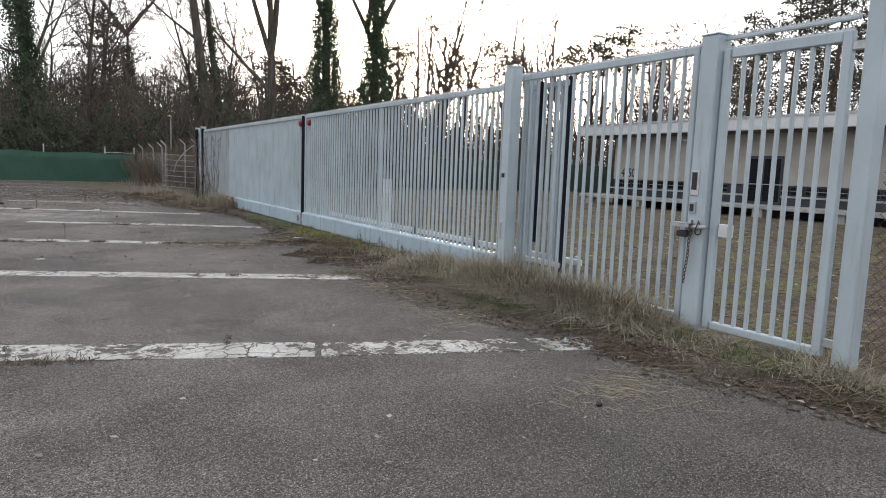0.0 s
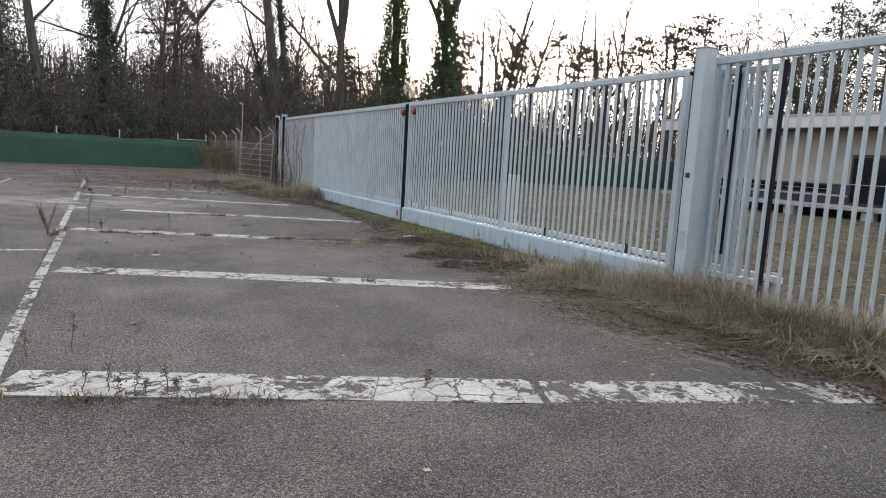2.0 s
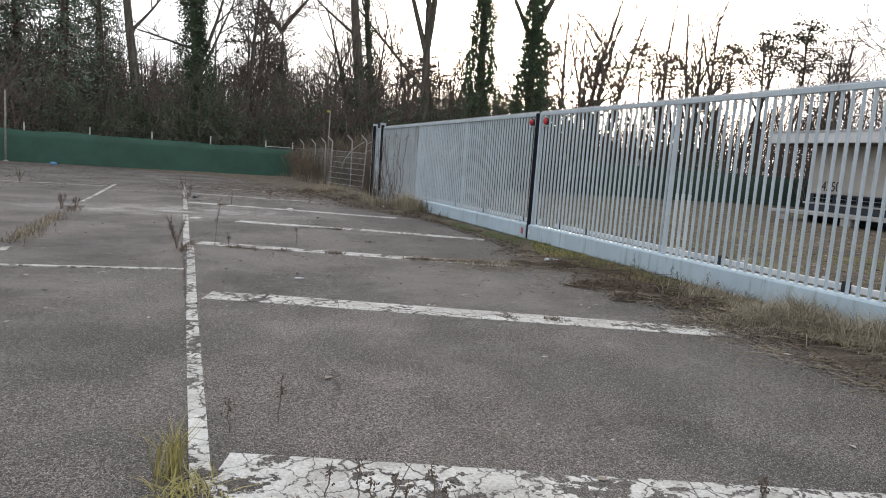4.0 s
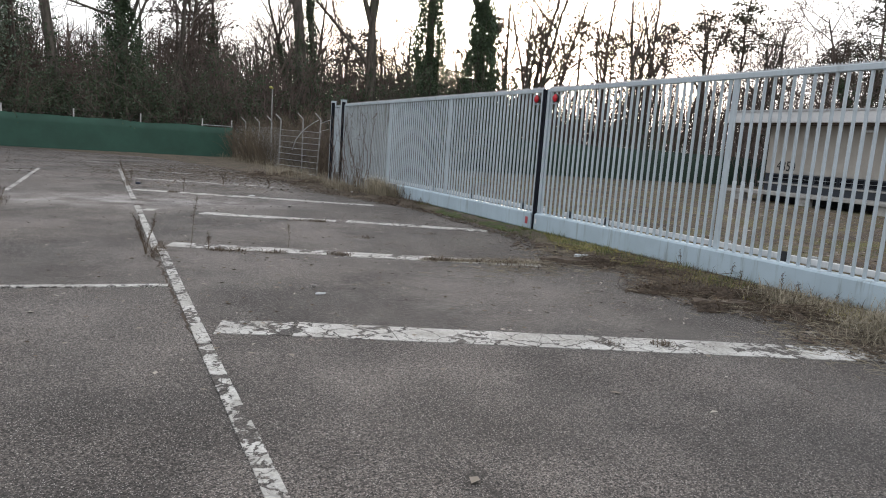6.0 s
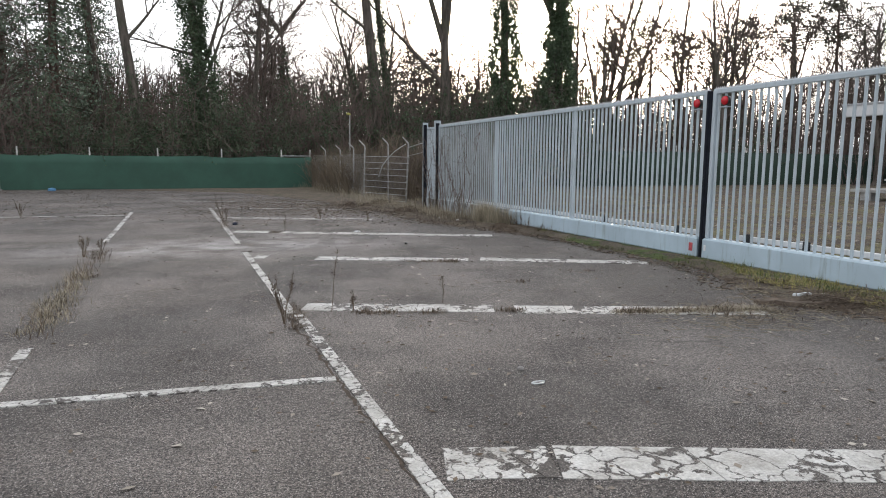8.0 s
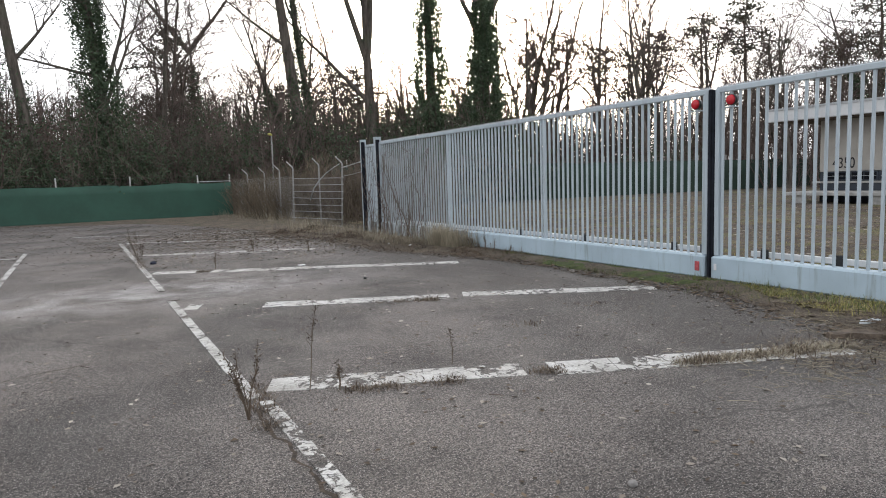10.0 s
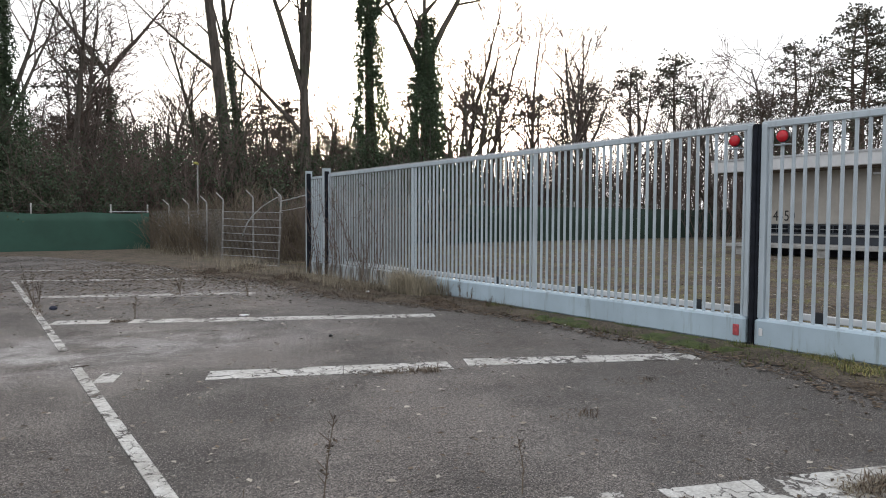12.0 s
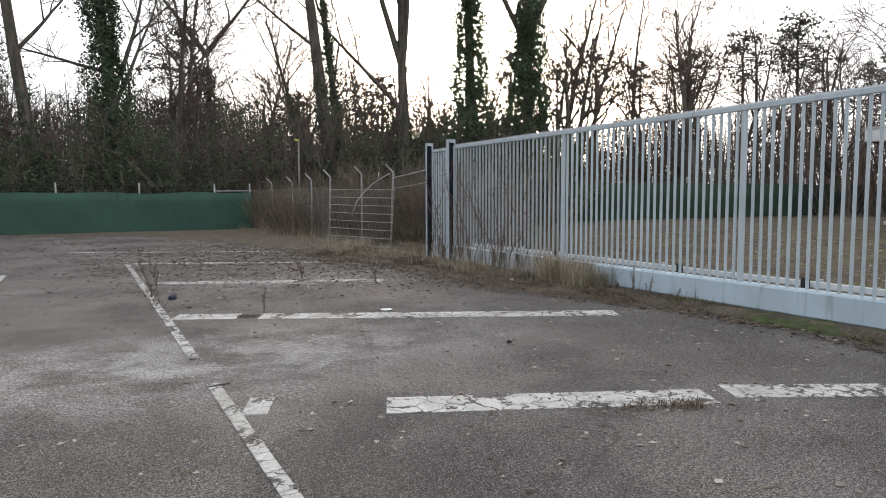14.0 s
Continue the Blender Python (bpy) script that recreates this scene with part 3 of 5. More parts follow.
Geo().box(-0.03, 0.03, 0.0, 0.66, 2.34, 2.40, 0.006).obj("top_rail", STEEL, tail_frame)
me = bar_mesh(0.36, 2.36, 0.036)
for y in (0.12, 0.22, 0.32, 0.42, 0.58):
    share("bar", me, tail_frame, (0, y, 0))

fixed = empty("fixed_fence_panel", (FX, 4.30, 0), "fixed blue-grey steel bar panel in long dry grass", "fence")
Geo().box(-0.03, 0.03, 0.0, 2.52, 2.43, 2.50, 0.006).obj("top_rail", STEEL, fixed)
Geo().box(-0.03, 0.03, 0.0, 2.52, 0.10, 0.16, 0.006).obj("bottom_rail", STEEL, fixed)
Geo().box(-0.035, 0.035, 0.0, 0.06, 0.0, 2.50, 0.006).obj("stile", STEEL, fixed)
me = bar_mesh(0.16, 2.432)
for i in range(20):
    share("bar", me, fixed, (0, 0.17 + i * 0.119, 0))
spikes(0.0, 2.52, 2.50, fixed)

post_b = post("wicket_post", 4.165, 0.17, 0.17, 2.56, "square blue-grey wicket post with lock plates and a chain")
Geo().box(-0.097, -0.086, -0.012, 0.072, 1.22, 1.44, 0.004).obj("lock_plate", STAINLESS, post_b, "bright lock plate with a dark inset")
Geo().box(-0.101, -0.0975, 0.004, 0.056, 1.27, 1.42, 0.002).obj("lock_inset", BLACK, post_b)
Geo().box(-0.105, -0.086, 0.0, 0.06, 1.07, 1.17, 0.004).obj("handle_plate", GALV, post_b)
Geo().box(-0.112, -0.1055, 0.012, 0.05, 1.085, 1.15, 0.003).obj("keyhole", BLACK, post_b)
g = Geo()
g.box(-0.17, -0.086, 0.0, 0.17, 0.975, 0.985, 0.003)
g.box(-0.17, -0.162, 0.0, 0.17, 0.945, 0.975, 0.003)
g.obj("latch_hood", GALV, post_b, "grey sheet-metal hood over the padlock")
g = Geo()
g.box(-0.155, -0.105, 0.03, 0.14, 0.86, 0.92, 0.01)
g.obj("padlock", BLACK, post_b, "dark padlock body")
g = Geo()
g.tube([Vector((-0.12, 0.05, 0.95)), Vector((-0.12, -0.14, 0.96))], [0.020, 0.020], 12)
g.obj("bolt_bar", GALV, post_b, "round bolt across the gap", True)


def chain(e):
    """Rusty chain that hangs from the bolt, link by link."""
    p = Vector((-0.125, 0.0, 0.99))
    for i in range(17):
        g = Geo()
        pts, turn = [], i % 2
        for k in range(9):
            a = 2 * math.pi * k / 8
            u, w = 0.011 * math.cos(a), 0.021 * math.sin(a)
            pts.append(Vector((0 if turn else u, u if turn else 0, w)))
        g.tube(pts, [0.0042] * 9, 5)
        ob = g.obj("chain_link", RUST, e)
        ob.location = p
        p = p + Vector((-0.0005, 0.0022 * math.sin(i * 0.7) + 0.002, -0.032))


chain(post_b)
g = Geo()
pts = [Vector((-0.13 + 0.03 * math.cos(a), -0.07 + 0.012 * math.sin(a * 2), 0.95 + 0.06 * math.sin(a))) for a in [i * math.pi / 7 for i in range(15)]]
g.tube(pts, [0.006] * 15, 6)
g.obj("chain_loop", RUST, post_b)

wicket = empty("wicket_gate", (FX, 3.03, 0), "closed narrow wicket gate of blue-grey steel bars", "gate")
Geo().box(-0.03, 0.03, 0.0, 0.07, 0.09, 2.44, 0.006).obj("hinge_stile", STEEL, wicket)
Geo().box(-0.03, 0.03, 0.97, 1.03, 0.09, 2.44, 0.006).obj("lock_stile", STEEL, wicket)
Geo().box(-0.034, 0.034, 0.07, 0.95, 2.36, 2.44, 0.006).obj("top_rail", STEEL, wicket)
Geo().box(-0.034, 0.034, 0.07, 0.95, 0.09, 0.15, 0.006).obj("bottom_rail", STEEL, wicket)
me = bar_mesh(0.14, 2.37)
for i in range(7):
    share("bar", me, wicket, (0, 0.18 + i * 0.112, 0))
Geo().box(0.0, 0.05, 0.85, 0.965, 0.88, 0.99, 0.004).obj("lock_box", WHITE, wicket, "pale lock box")
for z in (0.2, 2.33):
    Geo().box(-0.02, 0.02, -0.10, 0.0, z - 0.03, z + 0.03, 0.004).obj("hinge", GALV, wicket)
spikes(0.0, 1.01, 2.44, wicket)
guard = empty("spiked_cross_rail", (FX + 0.02, 2.95, 0), "slim spiked rail between the tops of two posts", "rail")
Geo().box(-0.015, 0.015, 0.06, 1.15, 2.515, 2.54, 0.004).obj("rail", STEEL, guard)
spikes(0.06, 1.15, 2.54, guard)
post("hinge_post", 2.865, 0.125, 0.14, 2.66, "heavy square blue-grey hinge post beside wire mesh")
post("end_post", 24.70, 0.13, 0.16, 2.54, "weathered end post of the sliding gate", FX - 0.02)
post("end_post", 25.68, 0.11, 0.14, 2.53, "far weathered end post overgrown by brush", FX - 0.02)
for y in (24.595, 25.60):
    g = Geo().box(-0.05, 0.05, -0.025, 0.025, 0.05, 2.48, 0.008)
    ob = g.obj("rubber_edge_strip", RUBBER)
    ob.location = (FX - 0.06, y, 0)
    tagged(ob, "black rubber strip beside a weathered end post", "gate seal")
tail = empty("fixed_fence_panel", (FX + 0.02, 24.78, 0), "short stained bar panel between two end posts", "fence")
Geo().box(-0.03, 0.03, 0.0, 0.84, 2.34, 2.40, 0.006).obj("top_rail", STEEL, tail)
Geo().box(-0.05, 0.05, 0.0, 0.84, 0.0, 0.33, 0.01).obj("plinth", PLINTH, tail)
me = bar_mesh(0.33, 2.345)
for i in range(7):
    share("bar", me, tail, (0, 0.08 + i * 0.113, 0))


def mesh_fence(name, x0, y0, x1, y1, h, label, step=0.055, posts=True, wire=None, thick=0.0018):
    """Wire mesh: two slanted families of wires on slim posts."""
    e = empty(name, (x0, y0, 0), label, "wire fence")
    d = Vector((x1 - x0, y1 - y0, 0))
    n = d.length
    d.normalize()
    g = Geo()
    k = int((n + h) / (step * 1.42))
    for s in (1, -1):
        for i in range(k):
            a = i * step * 1.42 - h
            u0, z0, u1, z1 = a, 0.02, a + h, h
            if u0 < 0:
                z0, u0 = 0.02 - u0, 0.0
            if u1 > n:
                z1, u1 = h - (u1 - n), n
            if u1 - u0 < 0.03:
                continue
            if s < 0:
                u0, u1 = n - u0, n - u1
            g.tube([d * u0 + Vector((0.003 * s, 0, z0)), d * u1 + Vector((0.003 * s, 0, z1))], [thick, thick], 3, False)
    g.obj("wire_mesh", wire or GALV, e)
    for i in range(int(n / 2.4) + 1 if posts else 0):
        p = d * min(i * 2.4 + 1.9, n)
        g = Geo()
        g.tube([p + Vector((0, 0, -0.1)), p + Vector((0, 0, h + 0.05))], [0.024, 0.024], 8)
        g.obj("fence_post", GALV, e, smooth=True)


mesh_fence("wire_mesh_fence", FX, 2.74, FX, -9.0, 2.0, "rusty wire mesh fence beside the hinge post", 0.05, True, RUST, 0.0026)


# ---------------------------------------------------------------- low building behind the fence
def building():
    e = empty("low_building", (25.6, 27.3, 0), "long low cream building with a white fascia and loading dock", "building")
    s = -44.0
    Geo().box(0.0, 9.0, s, -1.65, 1.22, 3.36, 0.01).obj("wall", HOUSE_WHITE, e)
    Geo().box(0.02, 8.98, s + 0.02, -1.67, -0.1, 1.22).obj("base_wall", HOUSE_DARK, e, "dark blue panelled base wall")
    Geo().box(-1.25, 9.4, s - 0.4, -0.08, 3.40, 3.92, 0.02).obj("roof", FASCIA, e, "flat roof with a deep white fascia")
    Geo().box(-1.05, 9.2, s - 0.2, -0.2, 3.352, 3.40).obj("soffit", WOOD, e, "dark soffit under the overhang")
    Geo().box(-1.28, -1.252, s - 0.42, -0.06, 3.86, 3.95, 0.006).obj("roof_edge", GALV, e)
    Geo().box(-2.0, 0.0, s, -1.3, 0.30, 0.43, 0.01).obj("dock", CONCRETE, e, "pale concrete loading dock slab")
    y = -1.9
    while y > s:
        Geo().box(-1.9, -1.6, y - 0.22, y + 0.22, -0.1, 0.30, 0.01).obj("dock_leg", CONCRETE, e)
        y -= 3.1
    Geo().box(-0.05, 0.0, s, -1.35, 0.74, 0.82, 0.005).obj("bump_rail", CONCRETE, e, "pale rail along the base wall")
    y = -1.85
    while y > s + 2:
        if not (-11.3 < y - 0.6 < -8.6):
            w = Geo().box(-0.035, 0.012, y - 1.04, y, 0.86, 1.20, 0.004).obj("window", HOUSE_DARK, e, "dark strip window")
            Geo().box(-0.041, -0.0352, y - 1.0, y - 0.54, 0.89, 1.17).obj("pane", GLASS_DARK, w)
            Geo().box(-0.041, -0.0352, y - 0.50, y - 0.04, 0.89, 1.17).obj("pane", GLASS_DARK, w)
            Geo().box(-0.047, -0.0415, y - 1.0, y - 0.04, 1.02, 1.035).obj("glazing_bar", GALV, w)
        y -= 1.12
    door = Geo().box(-0.05, 0.03, -10.95, -9.25, 0.43, 2.42, 0.01).obj("door", HOUSE_DARK, e, "dark double door on the dock")
    Geo().box(-0.062, -0.0505, -10.05, -9.35, 0.55, 2.3).obj("door_panel", GLASS_DARK, door)
    Geo().box(-0.062, -0.0505, -10.85, -10.15, 0.55, 2.3).obj("door_panel", GLASS_DARK, door)
    Geo().box(-0.07, -0.0, -2.45, s, 1.235, 1.27, 0.004).obj("sill", CONCRETE, e)
    Geo().box(-0.14, 0.0, -6.3, -6.0, 3.10, 3.18, 0.01).obj("wall_lamp", WHITE, e, "small white lamp under the soffit")
    Geo().box(-0.14, 0.0, -15.3, -15.0, 3.10, 3.18, 0.01).obj("wall_lamp", WHITE, e, "small white lamp under the soffit")
    text = bpy.data.curves.new("house_number", "FONT")
    text.body, text.size, text.extrude = "4350", 0.62, 0.006
    t = new("number_source", text)
    bpy.context.view_layer.update()
    me = bpy.data.meshes.new_from_object(t.evaluated_get(bpy.context.evaluated_depsgraph_get()))
    bpy.data.objects.remove(t)
    bpy.data.curves.remove(text)
    me.materials.clear()
    me.materials.append(BLACK)
    num = new("house_number", me)
    num.parent = e
    num.matrix_basis = pose(-0.012, -2.2, 1.36, 90, 0, -90) @ Matrix.Diagonal((0.74, 1, 1, 1))
    tagged(num, "black house number 4350 on the wall")


building()


# ---------------------------------------------------------------- green screen, broken wire fence, poles
def screen_fence(x0, x1, y, h, label, cloth=None):
    e = empty("screen_fence", (x0, y, 0), label, "fence")
    n = int((x1 - x0) / 0.25)
    g = Geo()
    for i in range(n + 1):
        u = (x1 - x0) * i / n
        for k, z in enumerate((0.0, 0.3, 0.8, 1.2, h)):
            w = 0.05 * hump(u, z, 6.1, 0.7) + 0.025 * hump(u, z, 2.4, 2.6)
            top = h + 0.05 * hump(u, 0, 8.3, 0.5) - 0.04 * abs(math.sin(u * math.pi / 3.0)) if k == 4 else z
            g.v += [(u, w, top), (u, w + 0.012, top)]
    for i in range(n):
        for k in range(4):
            a = i * 10 + k * 2
            g.f += [(a, a + 10, a + 12, a + 2), (a + 1, a + 3, a + 13, a + 11)]
        a = i * 10
        g.f += [(a + 8, a + 18, a + 19, a + 9)]
    g.obj("screen_cloth", cloth or SCREEN, e, "dark green woven screen cloth", True)
    k = 0
    u = x1 - x0 - 0.05
    while u > 0:
        g = Geo()
        tilt = 0.06 * hump(u, 1, 3.3, 1.0)
        g.tube([Vector((u, 0.09, -0.2)), Vector((u + tilt, 0.09, h + 0.36))], [0.034, 0.034], 8)
        g.obj("fence_post", CONCRETE, e, "pale post that sticks out above the cloth", True)
        u -= 2.95 if k else 1.5
        k += 1
    for z in (h + 0.05, h + 0.30):
        g = Geo()
        g.tube([Vector((0, 0.09, z)), Vector((x1 - x0, 0.09, z))], [0.003, 0.003], 3)
        g.obj("wire", OLDSTEEL, e)
    g = Geo()
    g.tube([Vector((x1 - x0 - 1.6, 0.07, h + 0.03)), Vector((x1 - x0, 0.07, h + 0.04))], [0.022, 0.022], 6)
    g.obj("top_tube", GALV, e, "short pale tube along the top")


screen_fence(-46.0, 4.6, 42.3, 1.62, "long dark green screen fence at the wood's edge")
# Added sheet: a dark stand-in for the shaded wood beyond the waste ground.
screen_fence(9.5, 62.0, 41.3, 2.2, "tall dark green sheet standing in for the backlit wood's shade", WOOD_SHADE)


def cranked_post(x, y, h, lean, group, arm=(-0.22, 0.0, 0.22)):
    g = Geo()
    top = Vector((lean[0] * h, lean[1] * h, h))
    g.tube([Vector((0, 0, -0.2)), top - Vector((lean[0], lean[1], 1)) * 0.03, top + Vector(arm) * 0.08, top + Vector(arm)], [0.030, 0.029, 0.027, 0.020], 8)
    ob = g.obj("fence_post", WEATHERED, smooth=True)
    ob.location = (x, y, 0)
    return tagged(ob, "grey fence post with a slanted arm on top", "fence post", group)


CRANK = "cranked fence posts"
cranked_post(5.28, 28.9, 2.02, (0.05, 0.0), CRANK)
cranked_post(5.30, 31.0, 2.05, (0.0, 0.0), CRANK)
cranked_post(4.62, 32.0, 1.98, (0.03, 0.0), CRANK)
cranked_post(4.9, 34.6, 1.95, (0.0, 0.0), CRANK)
cranked_post(4.75, 36.4, 1.9, (0.0, 0.0), CRANK)
cranked_post(4.55, 38.4, 1.9, (-0.02, 0.0), CRANK)


def wire_panel():
    """A sheet of welded mesh: eight level rods and many thin upright wires, its foot pushed forward."""
    e = empty("bent_rod_fence", (0, 0, 0), "bent welded wire panel that leans on old fence posts", "wire fence")
    a0, a1 = Vector((4.30, 31.2, 0.02)), Vector((4.68, 31.9, 1.60))
    b0, b1 = Vector((5.22, 28.75, 0.02)), Vector((5.40, 28.82, 1.55))

    def at(u, w):
        p = a0.lerp(b0, u).lerp(a1.lerp(b1, u), w)
        return p + Vector((0.015 * math.sin(u * 3 + w * 2), 0.03 * math.sin(u * 3 + w * 2), 0.004 * math.sin(u * 5 + w * 4)))

    for i in range(8):
        g = Geo()
        g.tube([at(j / 6, i / 7) for j in range(7)], [0.008] * 7, 5)
        g.obj("rod", GALV, e)
    g = Geo()
    for i in range(46):
        g.tube([at(i / 45, w / 3) for w in range(4)], [0.0028] * 4, 3, False)
    g.obj("upright_wires", OLDSTEEL, e, "thin dull upright wires")
    g = Geo()
    pts = [Vector((4.72, 30.3, 0.85)), Vector((4.80, 30.1, 1.25)), Vector((4.93, 29.9, 1.5)), Vector((5.06, 29.6, 1.72)), Vector((5.2, 29.2, 1.9)), Vector((5.3, 28.95, 2.0))]
    g.tube(pts, [0.02, 0.022, 0.02, 0.018, 0.016, 0.012], 6)
    g.obj("bent_tube", GALV, e, "bent pale tube across the panel", True)
    for z, r in ((1.88, 0.014), (1.60, 0.006)):
        g = Geo()
        g.tube([Vector((5.36, 28.9, z)), Vector((5.0, 27.2, z + 0.03)), Vector((FX, 25.75, z + 0.10))], [r, r, r], 6)
        g.obj("loose_wire", GALV, e)


wire_panel()
mesh_fence("wire_mesh_fence", 4.85, 32.6, 4.65, 42.0, 1.7, "sagging wire mesh between the brush and the asphalt", 0.09, False)


def pole(x, y, h, r, label, head=False):
    e = empty("pole", (x, y, 0), label, "pole")
    g = Geo()
    g.tube([Vector((0, 0, -0.2)), Vector((0, 0, h * 0.5)), Vector((0.01, 0, h))], [r, r * 0.9, r * 0.8], 10)
    g.obj("shaft", OLDSTEEL, e, smooth=True)
    g = Geo()
    g.tube([Vector((0, 0, -0.05)), Vector((0, 0, 0.05))], [r * 2.2, r * 1.9], 10)
    g.obj("foot", CONCRETE, e)
    if head:
        g = Geo()
        g.tube([Vector((0.05, 0, h)), Vector((-0.04, 0, h + 0.05)), Vector((-0.16, 0, h + 0.06))], [0.04, 0.07, 0.04], 8)
        g.obj("lamp_head", YELLOW, e, "dull yellow lamp head", True)


pole(-9.4, 41.7, 3.45, 0.055, "slim grey steel pole before the green screen")
pole(6.25, 40.6, 3.75, 0.04, "slim grey pole with a dull yellow lamp head in the brush", True)


# ---------------------------------------------------------------- trees
SEGS, SIDES = (12, 7, 4, 2, 2), (9, 6, 3, 3, 3)
LIFT = (0.02, 0.05, 0.06, 0.05, 0.03)
WOB = (0.05, 0.14, 0.20, 0.24, 0.28)


def limb(out, rng, p, d, length, r, level, last, many, first=0.3, spread=(32, 66), thin=0.010, straight=1.0):
    """One limb and, past it, its own limbs: each level goes into its own Geo."""
    pts, rad, ways = [p.copy()], [r], [d.copy()]
    n = SEGS[level]
    for i in range(n):
        w = WOB[level] * straight
        d = (d + Vector((rng.gauss(0, w), rng.gauss(0, w), rng.gauss(0, w * 0.7) + LIFT[level] * straight))).normalized()
        p = p + d * (length / n)
        pts.append(p.copy())
        ways.append(d.copy())
        rad.append(max(r * (1 - 0.82 * ((i + 1) / n) ** 0.9), thin))
    out[level].tube(pts, rad, SIDES[level], False)
    if level < last:
        for k in range(many[level]):
            u = first + (1 - first) * (k + rng.random()) / many[level]
            i = min(int(u * n), n - 1)
            q = pts[i].lerp(pts[i + 1], u * n - i)
            side = ways[i].orthogonal().normalized()
            side.rotate(Matrix.Rotation(rng.uniform(0, 6.283), 3, ways[i]))
            a = radians(rng.uniform(*spread))
            nd = (ways[i] * math.cos(a) + side * math.sin(a)).normalized()
            ln = length * (rng.uniform(0.42, 0.85) if level else rng.uniform(0.26, 0.46)) * (1.15 - 0.6 * u)
            limb(out, rng, q, nd, ln, max(rad[i] * 0.62, thin), level + 1, last, many, 0.25, (28, 62), thin)
    return pts, rad


def leaves_round(g, rng, pts, h, radius, per_metre, size):
    """Leaves that wrap a trunk up to the height h, in an uneven coat."""
    steps = len(pts) - 1
    top = pts[-1].z
    for _ in range(int(per_metre * h)):
        z = h * rng.random() ** 0.9
        u = min(max(z / top, 0), 0.999) * steps
        i = int(u)
        c = pts[i].lerp(pts[i + 1], u - i)
        a = rng.uniform(0, 6.283)
        lump = 0.62 + 0.65 * noise.noise(Vector((math.cos(a) * 1.3, math.sin(a) * 1.3, z * 0.55 + radius * 9)))
        rr = radius * lump * (1.75 - 1.1 * z / h) * rng.uniform(0.55, 1.12)
        leaf_quad(g, rng, Vector((c.x + math.cos(a) * rr, c.y + math.sin(a) * rr, z + rng.gauss(0, 0.1))), size * rng.uniform(0.6, 1.3))


def leaf_quad(g, rng, c, s):
    a = Vector((rng.gauss(0, 1), rng.gauss(0, 1), rng.gauss(0, 1))).normalized()
    b = a.orthogonal().normalized()
    b.rotate(Matrix.Rotation(rng.uniform(0, 6.28), 3, a))
    k = len(g.v)
    b2 = a.cross(b) * s * 0.55
    b = b * s
    g.v += [tuple(c - b), tuple(c + b2 - b * 0.1), tuple(c + b), tuple(c - b2 - b * 0.1)]
    g.f.append((k, k + 1, k + 2, k + 3))


def needle_clump(g, rng, c, r, n, size):
    for _ in range(n):
        v = Vector((rng.gauss(0, 1), rng.gauss(0, 1), rng.gauss(0, 0.55)))
        leaf_quad(g, rng, c + v.normalized() * r * rng.random() ** 0.5 * Vector((1, 1, 0.6)).length * 0.6, size * rng.uniform(0.6, 1.3))


def finish_tree(e, out, bark_mat, twig_mat, extra=()):
    out[0].add(out[1].v, out[1].f)
    out[0].obj("trunk", bark_mat, e, smooth=True)
    fine = Geo()
    for g in out[2:]:
        fine.add(g.v, g.f)
    fine.obj("crown", twig_mat, e)
    for name, g, mat, label in extra:
        if g.v:
            g.obj(name, mat, e, label)


def bare_tree(seed, h, r, label, group, lean=(0, 0), loc=(0, 0), first=0.35, many=(13, 6, 5, 3), last=4, ivy=0.0, ivy_r=0.0, forks=(), limbs=(), spread=(30, 60), thin=0.013,
              mats=None, density=190, straight=1.0):
    """A leafless tree, if wished with forks, single large limbs and a coat of ivy."""
    rng = random.Random(seed)
    e = empty("tree", (*loc, -0.05), label, "tree", group)
    out = [Geo() for _ in range(5)]
    d = Vector((lean[0], lean[1], 1)).normalized()
    pts, rad = limb(out, rng, Vector((0, 0, 0)), d, h, r, 0, last, many, first, spread, thin, straight)
    out[0].tube([Vector((0, 0, -0.1)), Vector((0, 0, 0.35))], [r * 1.5, r * 1.02], 9, False)
    for z, way, length, rr in tuple(forks) + tuple(limbs):
        u = min(z / pts[-1].z, 0.98) * (len(pts) - 1)
        q = pts[int(u)].lerp(pts[int(u) + 1], u - int(u))
        limb(out, rng, q, Vector(way).normalized(), length, rr, 1, last, many, 0.35, (28, 60), thin, 0.2 + 0.8 * straight)
    leaves = Geo()
    if ivy:
        leaves_round(leaves, rng, pts, ivy, ivy_r, 2.7 * density * max(ivy_r, 0.4) / 0.6, 0.075)
        for _ in range(int(ivy * 2.2)):
            z = rng.uniform(1.0, ivy)
            u = min(z / pts[-1].z, 0.98) * (len(pts) - 1)
            q = pts[int(u)]
            a = rng.uniform(0, 6.283)
            ln = ivy_r * rng.uniform(1.0, 1.9)
            for k in range(44):
                w = rng.random()
                leaf_quad(leaves, rng, Vector((q.x + math.cos(a) * ln * w, q.y + math.sin(a) * ln * w, z + 0.35 * w)) + Vector((rng.gauss(0, 0.13), rng.gauss(0, 0.13), rng.gauss(0, 0.16))), 0.072)
    a, b = mats or (BARK_A, TWIG)
    finish_tree(e, out, a, b, (("ivy", leaves, IVY, "dark green ivy"),))
    return e


